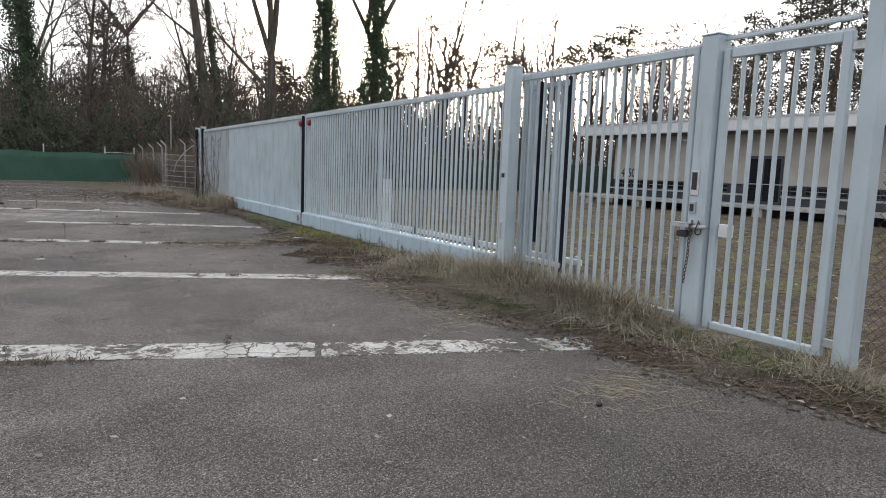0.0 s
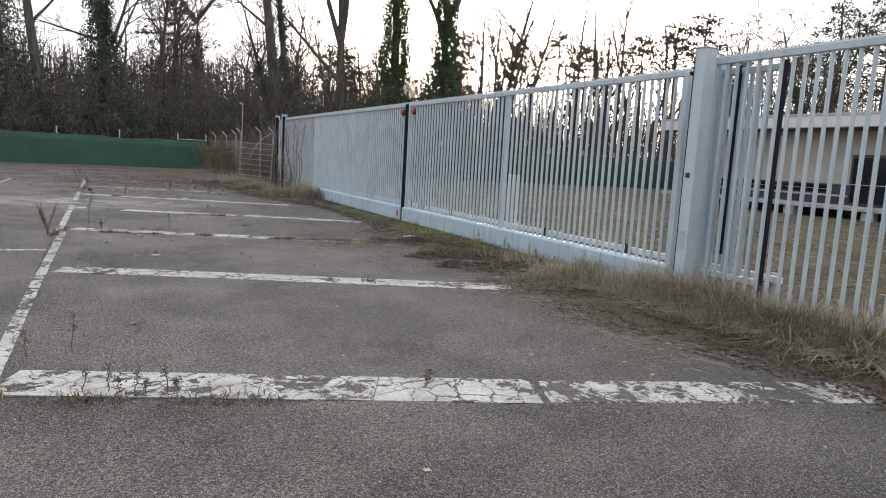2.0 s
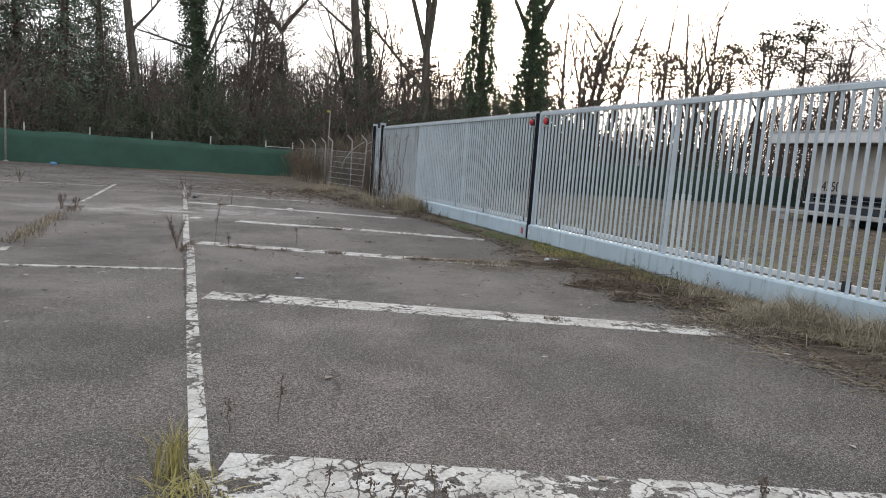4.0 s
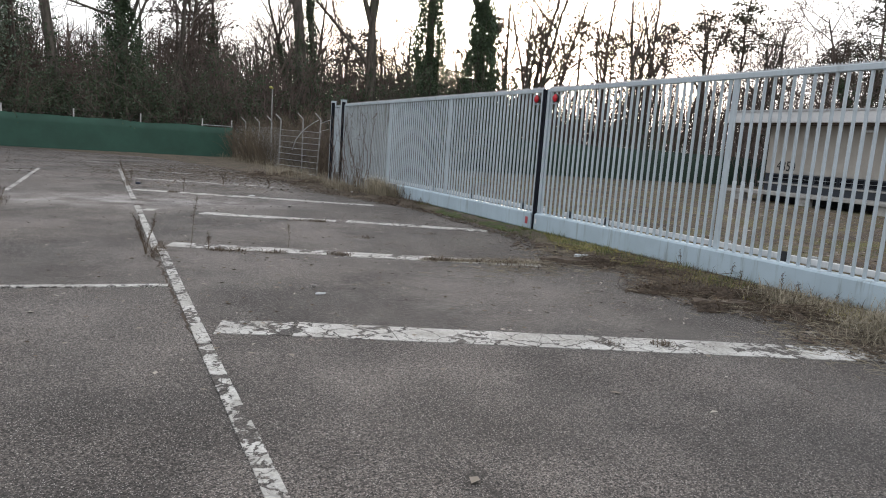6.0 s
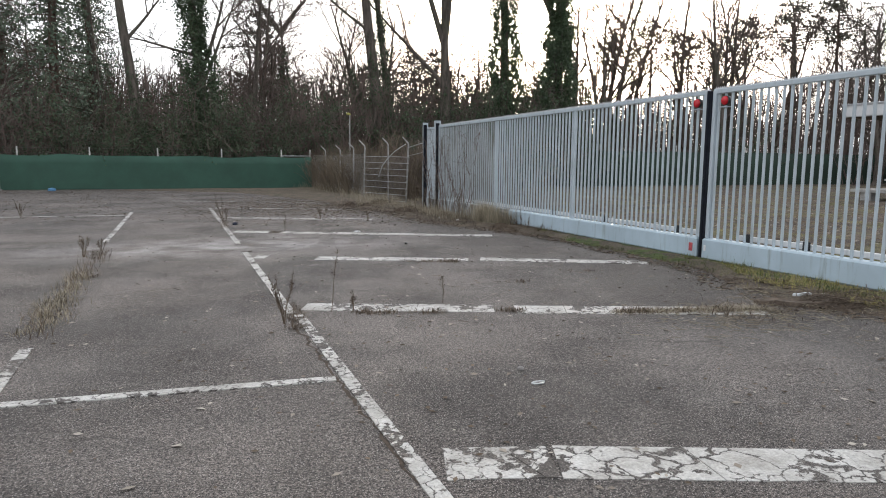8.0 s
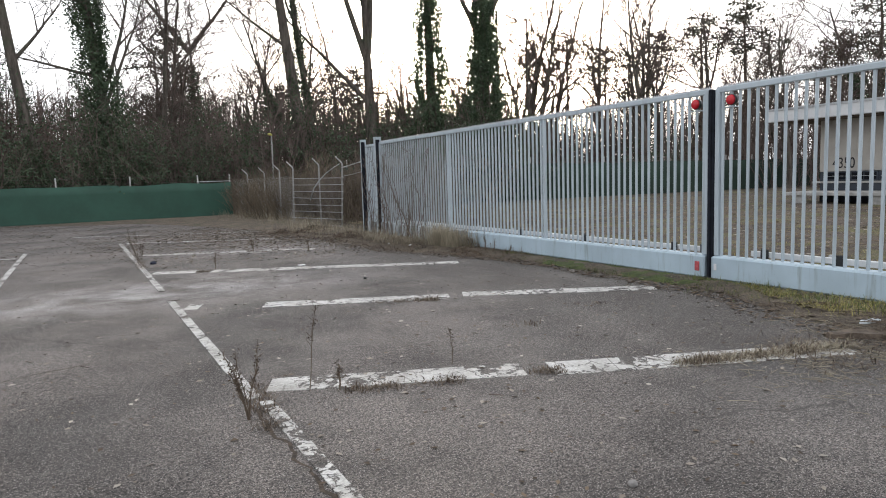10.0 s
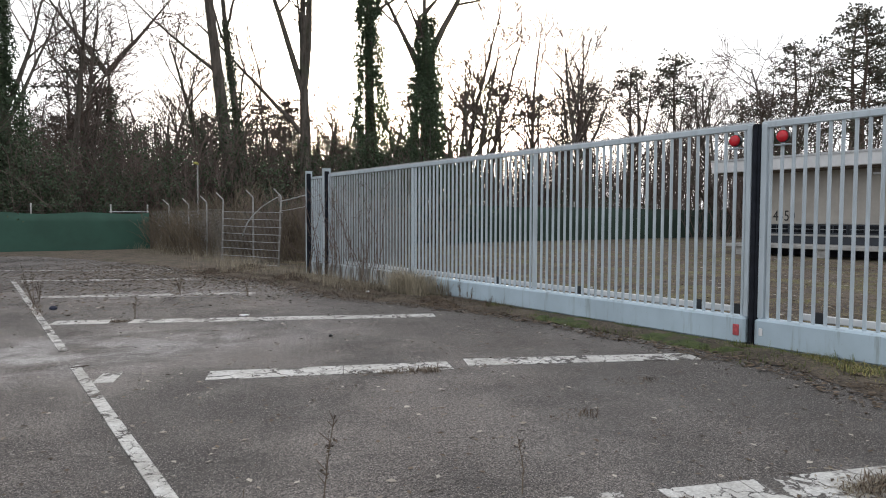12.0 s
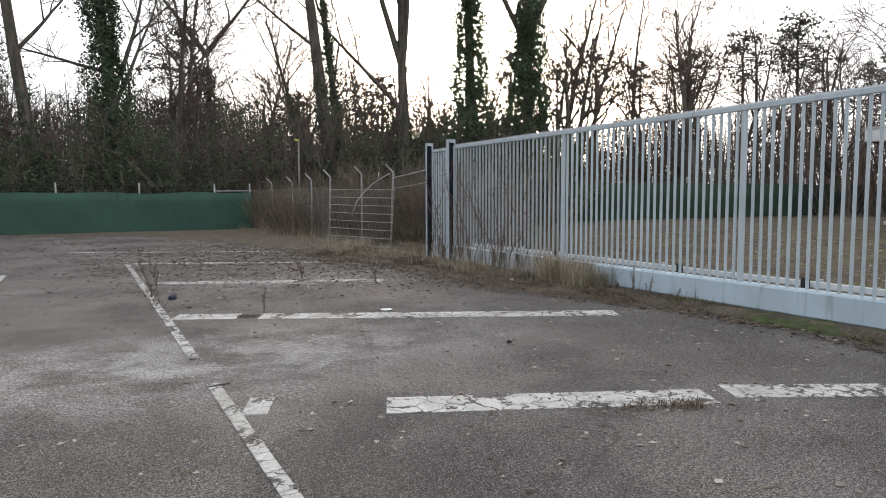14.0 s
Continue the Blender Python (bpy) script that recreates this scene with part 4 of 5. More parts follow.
def pine_tree(seed, h, label, group, loc=(0, 0), clumps=70, low=0.5, mat=None, needles=34):
    rng = random.Random(seed)
    e = empty("pine_tree", (*loc, -0.05), label, "tree", group)
    out = [Geo() for _ in range(5)]
    pts, rad = limb(out, rng, Vector((0, 0, 0)), Vector((rng.gauss(0, 0.03), rng.gauss(0, 0.03), 1)), h, 0.018 * h, 0, 0, ())
    g = Geo()
    for k in range(clumps):
        u = low + (1 - low) * (k + rng.random()) / clumps
        i = min(int(u * 12), 11)
        q = pts[i].lerp(pts[i + 1], u * 12 - i)
        a = rng.uniform(0, 6.283)
        reach = h * 0.26 * (1.15 - ((u - low) / (1 - low)) ** 1.6) * rng.uniform(0.35, 1.0)
        tip = q + Vector((math.cos(a) * reach, math.sin(a) * reach, rng.uniform(-0.1, 0.35) * reach))
        mid = q.lerp(tip, 0.5) + Vector((rng.gauss(0, 0.15), rng.gauss(0, 0.15), rng.gauss(0, 0.15)))
        out[1].tube([q, mid, tip], [0.055, 0.035, 0.012], 4, False)
        needle_clump(g, rng, tip, rng.uniform(0.45, 0.85), needles, 0.13)
        needle_clump(g, rng, mid.lerp(tip, 0.4), 0.5, needles // 2, 0.12)
    finish_tree(e, out, BARK_B, TWIG, (("foliage", g, mat or NEEDLE, "dark green needle tufts"),))
    return e


def spruce_tree(seed, h, label, group, loc=(0, 0)):
    rng = random.Random(seed)
    e = empty("spruce_tree", (*loc, -0.05), label, "tree", group)
    out = [Geo() for _ in range(5)]
    pts, rad = limb(out, rng, Vector((0, 0, 0)), Vector((0, 0, 1)), h, 0.017 * h, 0, 0, ())
    g = Geo()
    for k in range(170):
        u = 0.06 + 0.93 * (k + rng.random()) / 170
        i = min(int(u * 12), 11)
        q = pts[i].lerp(pts[i + 1], u * 12 - i)
        a = k * 2.4 + rng.uniform(-0.3, 0.3)
        reach = (0.35 + h * 0.19 * (1 - u)) * rng.uniform(0.6, 1.05)
        tip = q + Vector((math.cos(a) * reach, math.sin(a) * reach, -0.25 * reach + rng.uniform(-0.1, 0.3)))
        out[1].tube([q, tip], [0.035, 0.010], 3, False)
        for w in range(64):
            f = rng.uniform(0.12, 1.0)
            leaf_quad(g, rng, q.lerp(tip, f) + Vector((rng.gauss(0, 0.16), rng.gauss(0, 0.16), rng.gauss(-0.12, 0.14))), 0.105)
    finish_tree(e, out, BARK_B, TWIG, (("foliage", g, EVERGREEN, "dense dark needles"),))
    return e


HERO = "tall trees at the wood's edge"
bare_tree(11, 23, 0.33, "tall leaning bare tree with ivy on its lower trunk", HERO, (-0.089, 0.02), (-3.44, 46.4), 0.48, (10, 5, 5, 3), ivy=7.0, ivy_r=0.36, straight=0.25,
          limbs=((7.6, (0.5, 0.1, 0.75), 4.5, 0.10),))
bare_tree(12, 24, 0.36, "tall trunk thickly wrapped in dark ivy", HERO, (-0.047, 0.02), (-0.17, 47.0), 0.5, ivy=18, ivy_r=0.95, density=320, straight=0.2,
          limbs=((7.2, (-0.9, 0.2, 0.25), 4.5, 0.10), (6.2, (0.35, 0.2, 0.95), 8.0, 0.14), (5.6, (0.55, 0.2, 0.9), 7.0, 0.12)))
bare_tree(13, 12.8, 0.36, "bare tree that forks into a wide open crown", HERO, (0.0, 0.0), (6.85, 64.6), 0.96, (2, 5, 5, 3), straight=0.15,
          forks=((11.9, (-0.55, 0.2, 0.9), 7.5, 0.24), (12.2, (0.62, -0.3, 0.85), 7.0, 0.22)), ivy=11, ivy_r=0.75, density=200)
bare_tree(14, 24, 0.42, "tall bare tree with a leaning trunk and ivy", HERO, (-0.121, 0.03), (9.82, 45.5), 0.5, (8, 5, 5, 3), ivy=9, ivy_r=0.50, straight=0.2,
          limbs=((9.0, (-0.75, 0.2, 0.6), 5.5, 0.10),))
bare_tree(15, 21, 0.24, "slender ivy-clad trunk beside a taller tree", HERO, (-0.08, 0.02), (10.57, 46.5), 0.5, (9, 5, 4, 3), ivy=12, ivy_r=0.36, straight=0.25)
bare_tree(16, 15, 0.46, "tall bare tree with a long slanting limb and a high fork", HERO, (-0.01, 0.0), (13.4, 45.0), 0.7, (5, 5, 5, 3), ivy=6, ivy_r=0.55, straight=0.2,
          limbs=((5.9, (-0.66, 0.30, 0.85), 8.5, 0.15), (8.3, (-0.26, 0.1, 0.97), 10.0, 0.20), (8.8, (0.10, 0.1, 0.99), 11.0, 0.26), (8.6, (0.02, -0.2, 0.99), 9.0, 0.18)))
bare_tree(17, 22, 0.40, "tall trunk in a ragged column of ivy", HERO, (0.005, 0.0), (16.45, 43.2), 0.5, (7, 5, 4, 3), ivy=16, ivy_r=1.15, density=360, straight=0.15)
bare_tree(18, 15, 0.48, "thick ivy-covered trunk that forks high up", HERO, (-0.015, 0.0), (19.75, 42.5), 0.75, (6, 5, 4, 3), ivy=13, ivy_r=1.25, density=360, straight=0.15,
          forks=((9.4, (-0.42, 0.2, 0.92), 8.0, 0.20), (10.2, (0.36, -0.2, 0.95), 9.0, 0.26)))
bare_tree(19, 15, 0.30, "bare tree behind the waste ground with a little ivy", HERO, (0.02, 0.0), (30.3, 51.7), 0.35, ivy=6, ivy_r=0.5)
bare_tree(20, 19, 0.22, "slim bare tree leaning at the wood's edge", HERO, (-0.12, 0.03), (-5.6, 52.0), 0.5, (8, 5, 4, 3))
bare_tree(21, 17, 0.20, "slim bare tree with steep branches", HERO, (0.10, -0.02), (2.1, 50.0), 0.4, (9, 5, 4, 3))

WOODS = "trees of the wood"
LACE = (13, 6, 5)
kinds = [
    bare_tree(31, 12.5, 0.25, "bare brown tree with a dense twiggy crown", WOODS, (0.02, 0), (-14, 60), 0.14, LACE, 3, spread=(40, 75), thin=0.020),
    bare_tree(32, 14.5, 0.27, "bare tree with steep dark branches", WOODS, (-0.03, 0.02), (3.6, 57), 0.16, LACE, 3, spread=(30, 60), thin=0.020),
    bare_tree(33, 11.0, 0.22, "crooked bare tree of the dark wood", WOODS, (0.05, 0.03), (21, 62), 0.10, LACE, 3, spread=(45, 80), thin=0.020, mats=(BARK_B, TWIG)),
    bare_tree(34, 16.5, 0.28, "tall open bare tree with upswept branches", WOODS, (0.0, 0.02), (45, 52), 0.26, LACE, 3, spread=(24, 48), thin=0.020),
    bare_tree(35, 13.0, 0.25, "bare tree with ivy up to its crown", WOODS, (0.02, 0.0), (12, 56), 0.15, LACE, 3, thin=0.020, ivy=8, ivy_r=0.6, density=130),
    pine_tree(41, 13.5, "pine with a flat dark crown above the bare trees", WOODS, (4.9, 63), 34, 0.70, None, 26),
    pine_tree(42, 17.0, "tall pine with a broad dark crown", WOODS, (58, 40), 64, 0.45, None, 30),
    spruce_tree(51, 19.0, "dense dark green spruce behind the green screen", WOODS, (-13.0, 49.5)),
]
BARE_KINDS, FLAT_PINE, TALL_PINE, SPRUCE = kinds[:5], kinds[5], kinds[6], kinds[7]
rng = random.Random(77)


def set_tree(src, x, y, lo, hi):
    s = rng.uniform(lo, hi)
    c = copy_thing(src, pose(x, y, -0.05, 0, 0, rng.uniform(0, 360)))
    c.scale = (s, s, s * rng.uniform(0.94, 1.08))


def rows(distance, az0, az1, gap, pick, lo, hi):
    """Trees along an arc round the car park's near end."""
    step = math.degrees(gap / distance)
    a = az0
    while a < az1:
        t = radians(a + rng.uniform(-0.4, 0.4) * step)
        d = distance + rng.uniform(-2.5, 2.5)
        x, y = -1 + d * math.sin(t), 5 + d * math.cos(t)
        if y > 44.5 or x > 38:
            set_tree(pick(a), x, y, lo, hi)
        a += step


def any_bare(a):
    return BARE_KINDS[rng.randrange(5)]


def with_pine(a):
    if a > 56 and rng.random() < 0.5:
        return TALL_PINE if a > 60 else FLAT_PINE
    return FLAT_PINE if rng.random() < 0.16 else BARE_KINDS[rng.randrange(5)]


rows(46, -24, 22, 4.6, any_bare, 0.5, 0.75)
rows(57, 0, 30, 4.6, any_bare, 0.5, 0.7)
rows(52, -24, 33, 4.4, any_bare, 0.6, 0.85)
rows(60, -24, 8, 4.2, with_pine, 0.55, 0.72)
rows(60, 8, 30, 4.2, with_pine, 0.66, 0.86)
rows(60, 30, 76, 3.4, with_pine, 0.9, 1.12)
rows(69, -24, 8, 4.4, with_pine, 0.6, 0.76)
rows(69, 8, 30, 4.4, with_pine, 0.72, 0.92)
rows(69, 30, 76, 4.8, with_pine, 1.0, 1.25)
rows(80, -24, 8, 5.0, with_pine, 0.66, 0.82)
rows(80, 8, 30, 5.0, with_pine, 0.78, 0.98)
rows(80, 30, 76, 7.5, with_pine, 1.05, 1.3)
for x, y in ((-16.5, 47.2), (-10.2, 51.0), (-8.2, 47.5), (-19.5, 52), (-6.6, 54.5), (-23, 48), (-14.5, 54)):
    set_tree(SPRUCE, x, y, 0.85, 1.15)
UPSWEPT = [
    bare_tree(71, 14.5, 0.26, "tall bare tree with a crisp upswept crown", WOODS, (0.02, 0.0), (34.5, 43.8), 0.28, (10, 6, 4), 3, spread=(22, 46), thin=0.014, straight=0.6),
    bare_tree(72, 13.5, 0.24, "bare tree with many crooked crown limbs", WOODS, (-0.03, 0.0), (42.0, 45.0), 0.30, (10, 5, 4), 3, spread=(28, 54), thin=0.014),
]
for k, (x, y) in enumerate(((27.0, 47.5), (38.5, 49.0), (46.5, 43.5), (31.5, 55.0), (50.0, 37.0), (43.0, 38.5), (24.0, 52.0), (35.5, 57.0))):
    set_tree(UPSWEPT[k % 2], x, y, 0.78, 0.98)
set_tree(FLAT_PINE, 50.0, 72.0, 1.38, 1.42)
set_tree(FLAT_PINE, 44.0, 58.0, 0.95, 1.0)
for x, y in ((60, 33), (63, 46), (57, 20), (66, 28)):
    set_tree(TALL_PINE, x, y, 0.75, 0.9)


def thicket(seed, h, r, stems, label, mat, leaf=0, loc=(0, 0), name="shrub"):
    """A shrub of many thin stems with side shoots."""
    rg = random.Random(seed)
    g, side, lv = Geo(), Geo(), Geo()
    for _ in range(stems):
        a, q = rg.uniform(0, 6.283), r * rg.random() ** 0.5
        p = Vector((math.cos(a) * q, math.sin(a) * q, -0.05))
        d = Vector((math.cos(a) * 0.25 + rg.gauss(0, 0.18), math.sin(a) * 0.25 + rg.gauss(0, 0.18), 1)).normalized()
        ln = h * rg.uniform(0.5, 1.0)
        pts = [p]
        for k in range(4):
            d = (d + Vector((rg.gauss(0, 0.15), rg.gauss(0, 0.15), rg.gauss(0, 0.08)))).normalized()
            pts.append(pts[-1] + d * ln / 4)
        w = 0.012 + 0.004 * h * rg.random()
        g.tube(pts, [w, w * 0.85, w * 0.7, w * 0.55, w * 0.35], 3, False)
        for k in range(6):
            u = rg.uniform(0.25, 1.0) * 4
            i = min(int(u), 3)
            b = pts[i].lerp(pts[i + 1], u - i)
            sd = (d + Vector((rg.gauss(0, 0.8), rg.gauss(0, 0.8), rg.gauss(0.1, 0.5)))).normalized()
            e2 = b + sd * ln * rg.uniform(0.12, 0.30)
            side.tube([b, b.lerp(e2, 0.5) + Vector((0, 0, 0.03)), e2], [w * 0.5, w * 0.4, w * 0.25], 3, False)
            for _ in range(leaf):
                leaf_quad(lv, rg, b.lerp(e2, rg.random()) + Vector((rg.gauss(0, 0.1), rg.gauss(0, 0.1), rg.gauss(0, 0.1))), 0.062)
    e = empty(name, (*loc, 0), label, "shrub", "undergrowth of the wood")
    g.obj("brushwood", mat, e)
    side.obj("twig_crown", mat, e, "thin side shoots")
    if lv.v:
        lv.obj("foliage", IVY, e, "dark evergreen leaves")
    return e


SHRUBS = [
    thicket(61, 6.8, 2.4, 70, "dense brown bare thicket at the wood's edge", TWIG, 0, (-11, 44.6)),
    thicket(62, 5.2, 2.2, 75, "tangled reddish bare shrub", TWIG, 0, (6.5, 44.0)),
    thicket(63, 5.0, 2.0, 46, "dark evergreen shrub among bare stems", TWIG, 16, (2.8, 45.0)),
    thicket(64, 2.1, 1.1, 80, "tan dry brush against the old wire fence", BRUSH, 0, (6.9, 34.0)),
]
for i in range(30):
    x = -24 + i * 1.9 + rng.uniform(-0.6, 0.6)
    k = 2 if rng.random() < 0.30 else rng.randrange(2)
    set_tree(SHRUBS[k], x, 44.8 + rng.uniform(0, 2.4) + (1.5 if x > 9 else 0) + (8 if x > 16 else 0), 0.8, 1.25)
for x, y in ((16.6, 43.2), (19.6, 42.6), (15.3, 43.4), (20.6, 43.0), (13.2, 45.2), (-0.4, 46.8), (9.4, 45.4)):
    set_tree(SHRUBS[2], x, y, 1.05, 1.3)
for i in range(17):
    set_tree(SHRUBS[rng.randrange(3)], -22 + i * 4.1 + rng.uniform(-1, 1), 52 + rng.uniform(0, 6), 1.1, 1.6)
for i in range(9):
    a = radians(34 + i * 4.6)
    d = 56 + rng.uniform(-3, 6)
    set_tree(SHRUBS[rng.randrange(3)], -1 + d * math.sin(a), 5 + d * math.cos(a), 1.0, 1.5)
for x, y in ((7.2, 27.2), (7.6, 29.4), (7.2, 31.6), (8.9, 30.0), (6.9, 33.6)):
    set_tree(SHRUBS[1], x, y, 0.45, 0.6)
for x, y, s in ((6.7, 31.0, 0.8), (4.9, 35.4, 0.8), (5.0, 37.2, 0.85), (5.2, 39.2, 0.9), (5.5, 41.2, 0.9), (5.7, 36.0, 1.0), (5.4, 38.0, 1.0), (6.0, 39.6, 1.1), (5.2, 34.0, 0.75), (7.3, 36.4, 1.3),
                (8.2, 31.4, 1.3), (6.6, 41.6, 1.2), (8.8, 38.5, 1.5), (9.4, 34.6, 1.3), (8.6, 27.6, 1.2)):
    set_tree(SHRUBS[3], x, y, s, s * 1.05)


def far_woods():
    """The depth of the wood: countless thin far stems on a broad arc."""
    rg = random.Random(404)
    g = Geo()
    for _ in range(8000):
        a, d = radians(rg.uniform(-27, 80)), rg.uniform(84, 112)
        if a > 0.58 and rg.random() < 0.6:
            continue
        p = Vector((-1 + d * math.sin(a), 5 + d * math.cos(a), -0.1))
        h = rg.uniform(3.5, 14.0)
        t = p + Vector((rg.gauss(0, 0.08) * h, rg.gauss(0, 0.08) * h, h))
        m = p.lerp(t, 0.5) + Vector((rg.gauss(0, 0.2), rg.gauss(0, 0.2), 0))
        w = rg.uniform(0.04, 0.13)
        g.tube([p, m, t], [w, w * 0.8, w * 0.3], 3, False)
        for k in range(4):
            b = m.lerp(t, rg.random())
            g.tube([b, b + Vector((rg.gauss(0, 1.0), rg.gauss(0, 1.0), rg.uniform(0.3, 1.8)))], [w * 0.5, 0.02], 3, False)
    tagged(g.obj("far_woods", TWIG), "countless bare stems deep in the wood", "woods", kind="stuff")


far_woods()


# ---------------------------------------------------------------- grass, weeds and litter
def blades(name, material, spots, label, category, seed):
    """Grass as bent two-piece blades. spots: rows of x, y, spread, number, height, droop."""
    rg = random.Random(seed)
    g = Geo()
    for x, y, spread, number, height, droop in spots:
        for _ in range(int(number)):
            px, py = x + rg.gauss(0, spread), y + rg.gauss(0, spread)
            if px > 4.66 and abs(px - FX) < 0.16:
                px = 4.66 - rg.random() * 0.1
            a, h = rg.uniform(0, 6.283), height * rg.uniform(0.45, 1.1)
            k, w = droop * rg.uniform(0.4, 1.5), 0.0016 + 0.0018 * rg.random()
            dx, dy = math.cos(a) * h * k, math.sin(a) * h * k
            sx, sy = -math.sin(a) * w, math.cos(a) * w
            lift = h * max(0.25, 1 - 0.45 * k)
            b = len(g.v)
            z0 = 0.045 if 2.0 < py < 29.0 and verge_edge(py) + 0.3 < px < 4.9 else 0.0
            g.v += [(px - sx, py - sy, z0), (px + sx, py + sy, z0), (px + dx * 0.35 + sx, py + dy * 0.35 + sy, z0 + lift * 0.62),
                    (px + dx * 0.35 - sx, py + dy * 0.35 - sy, z0 + lift * 0.62), (px + dx, py + dy, z0 + lift * (1.0 if k < 0.9 else 0.7))]
            g.f += [(b, b + 1, b + 2, b + 3), (b + 3, b + 2, b + 4)]
    return tagged(g.obj(name, material), label, category, kind="stuff")


rg = random.Random(5)
dry, green, mat_spots, short = [], [], [], []
for i in range(130):
    y = rg.uniform(4.3, 8.2)
    x = rg.uniform(max(verge_edge(y) + 0.45, 4.1), 4.66)
    dry.append((x, y, 0.10, 110, rg.uniform(0.18, 0.46), rg.uniform(0.8, 2.0)))
for i in range(60):
    y = rg.uniform(4.4, 7.2)
    dry.append((rg.uniform(4.3, 4.64), y, 0.08, 100, rg.uniform(0.36, 0.62), rg.uniform(0.5, 1.5)))
for i in range(46):
    y = rg.uniform(1.6, 4.4)
    dry.append((rg.uniform(verge_edge(y) + 0.2, 4.66), y, 0.10, 60, rg.uniform(0.10, 0.30), rg.uniform(0.9, 2.0)))
for i in range(26):
    y = rg.uniform(2.2, 5.4)
    green.append((rg.uniform(4.2, 4.62), y, 0.09, 60, rg.uniform(0.06, 0.20), rg.uniform(0.5, 1.4)))
for i in range(40):
    y = rg.uniform(4.2, 6.4)
    green.append((rg.uniform(verge_edge(y) + 0.1, verge_edge(y) + 0.5), y, 0.10, 60, rg.uniform(0.03, 0.07), rg.uniform(0.6, 1.5)))
for i in range(60):
    y = rg.uniform(7.4, 9.5)
    dry.append((rg.uniform(verge_edge(y) + 0.2, 4.62), y, 0.14, 60, rg.uniform(0.10, 0.32), rg.uniform(0.7, 1.6)))
for i in range(26):
    dry.append((rg.uniform(4.25, 4.65), rg.gauss(20.5, 0.35), 0.10, 110, rg.uniform(0.35, 0.75), rg.uniform(0.3, 1.0)))
for i in range(60):
    y = rg.uniform(21.2, 27.5)
    dry.append((rg.uniform(verge_edge(y) + 0.3, 4.6), y, 0.12, 24, rg.uniform(0.12, 0.4), rg.uniform(0.4, 1.0)))
for i in range(70):
    y = rg.uniform(26, 41)
    dry.append((rg.uniform(max(3.4, verge_edge(y)), 5.4), y, 0.2, 26, rg.uniform(0.2, 0.7), rg.uniform(0.3, 0.8)))
for i in range(70):
    y = rg.uniform(9.0, 14.2)
    short.append((rg.uniform(4.1, 4.68), y, 0.10, 24, rg.uniform(0.05, 0.16), rg.uniform(0.3, 0.9)))
for i in range(70):
    y = rg.uniform(13.6, 18.5)
    short.append((rg.uniform(4.35, 4.68), y, 0.09, 34, rg.uniform(0.04, 0.10), rg.uniform(0.3, 0.9)))
for i in range(85):
    y = rg.uniform(8.7, 11.6)
    mat_spots.append((rg.uniform(verge_edge(y) + 0.0, 4.6), y, 0.16, 40, rg.uniform(0.08, 0.26), rg.uniform(0.9, 2.0)))
for i in range(60):
    y = rg.uniform(11.2, 12.4)
    mat_spots.append((rg.uniform(2.3, 4.4), 13.55 - 0.58 * 3.2 + (3.0 - rg.uniform(2.2, 4.2)) * 0.45 + rg.gauss(0, 0.12), 0.13, 18, rg.uniform(0.06, 0.16), rg.uniform(1.0, 1.8)))
for i in range(240):
    y = rg.uniform(18, 29)
    mat_spots.append((rg.uniform(verge_edge(y) - 0.1, 4.65), y, 0.18, 34, rg.uniform(0.06, 0.22), rg.uniform(1.0, 2.0)))
for i in range(110):
    y = rg.uniform(3.0, 8.4)
    mat_spots.append((rg.uniform(verge_edge(y) - 0.12, verge_edge(y) + 0.5), y, 0.16, 20, rg.uniform(0.08, 0.2), rg.uniform(1.2, 2.0)))
# waste ground behind the fence
field_dry, field_green = [], []
for i in range(600):
    x, y = 5.3 + 17 * rg.random() ** 1.5, rg.uniform(1, 32)
    field_dry.append((x, y, 0.35, 12, rg.uniform(0.04, 0.14), rg.uniform(0.8, 1.8)))
for i in range(1300):
    x, y = 5.3 + 14 * rg.random() ** 1.7, 14 * rg.random() ** 1.2
    if noise.noise(Vector((x * 0.4, y * 0.4, 2))) > 0.0:
        field_green.append((x, y, 0.24, 26, rg.uniform(0.03, 0.11), rg.uniform(0.5, 1.2)))
low = []
for i in range(230):
    y = rg.uniform(7.2, 13.6)
    low.append((rg.uniform(max(verge_edge(y) + 0.3, 4.0), 4.68), y, 0.10, 44, rg.uniform(0.03, 0.12), rg.uniform(0.6, 1.8)))
blades("low_grass", YELLOWED, low, "low yellow-green grass at the foot of the gate beam", "grass", 18)
blades("dry_grass", STRAW, dry, "long dry tan grass along the fence", "grass", 1)
blades("green_grass", GRASS, green + short, "short green grass at the foot of the fence", "grass", 2)
blades("dead_plant_matter", DEAD, mat_spots, "flattened dead stalks and brown plant litter", "plant litter", 3)
blades("field_straw", LITTER_DARK, field_dry, "thin straw on the waste ground", "grass", 4)
field_tufts = []
for i in range(900):
    x, y = 5.3 + 12 * rg.random() ** 1.6, rg.uniform(0.5, 20)
    if noise.noise(Vector((x * 0.5, y * 0.5, 7))) > -0.1:
        field_tufts.append((x, y, 0.22, 26, rg.uniform(0.04, 0.13), rg.uniform(0.6, 1.6)))
blades("field_grass", YELLOWED, field_tufts, "yellowed tufts of low grass on the waste ground", "grass", 21)
blades("field_moss", GRASS, field_green, "yellow-green moss and low grass patches", "moss", 6)

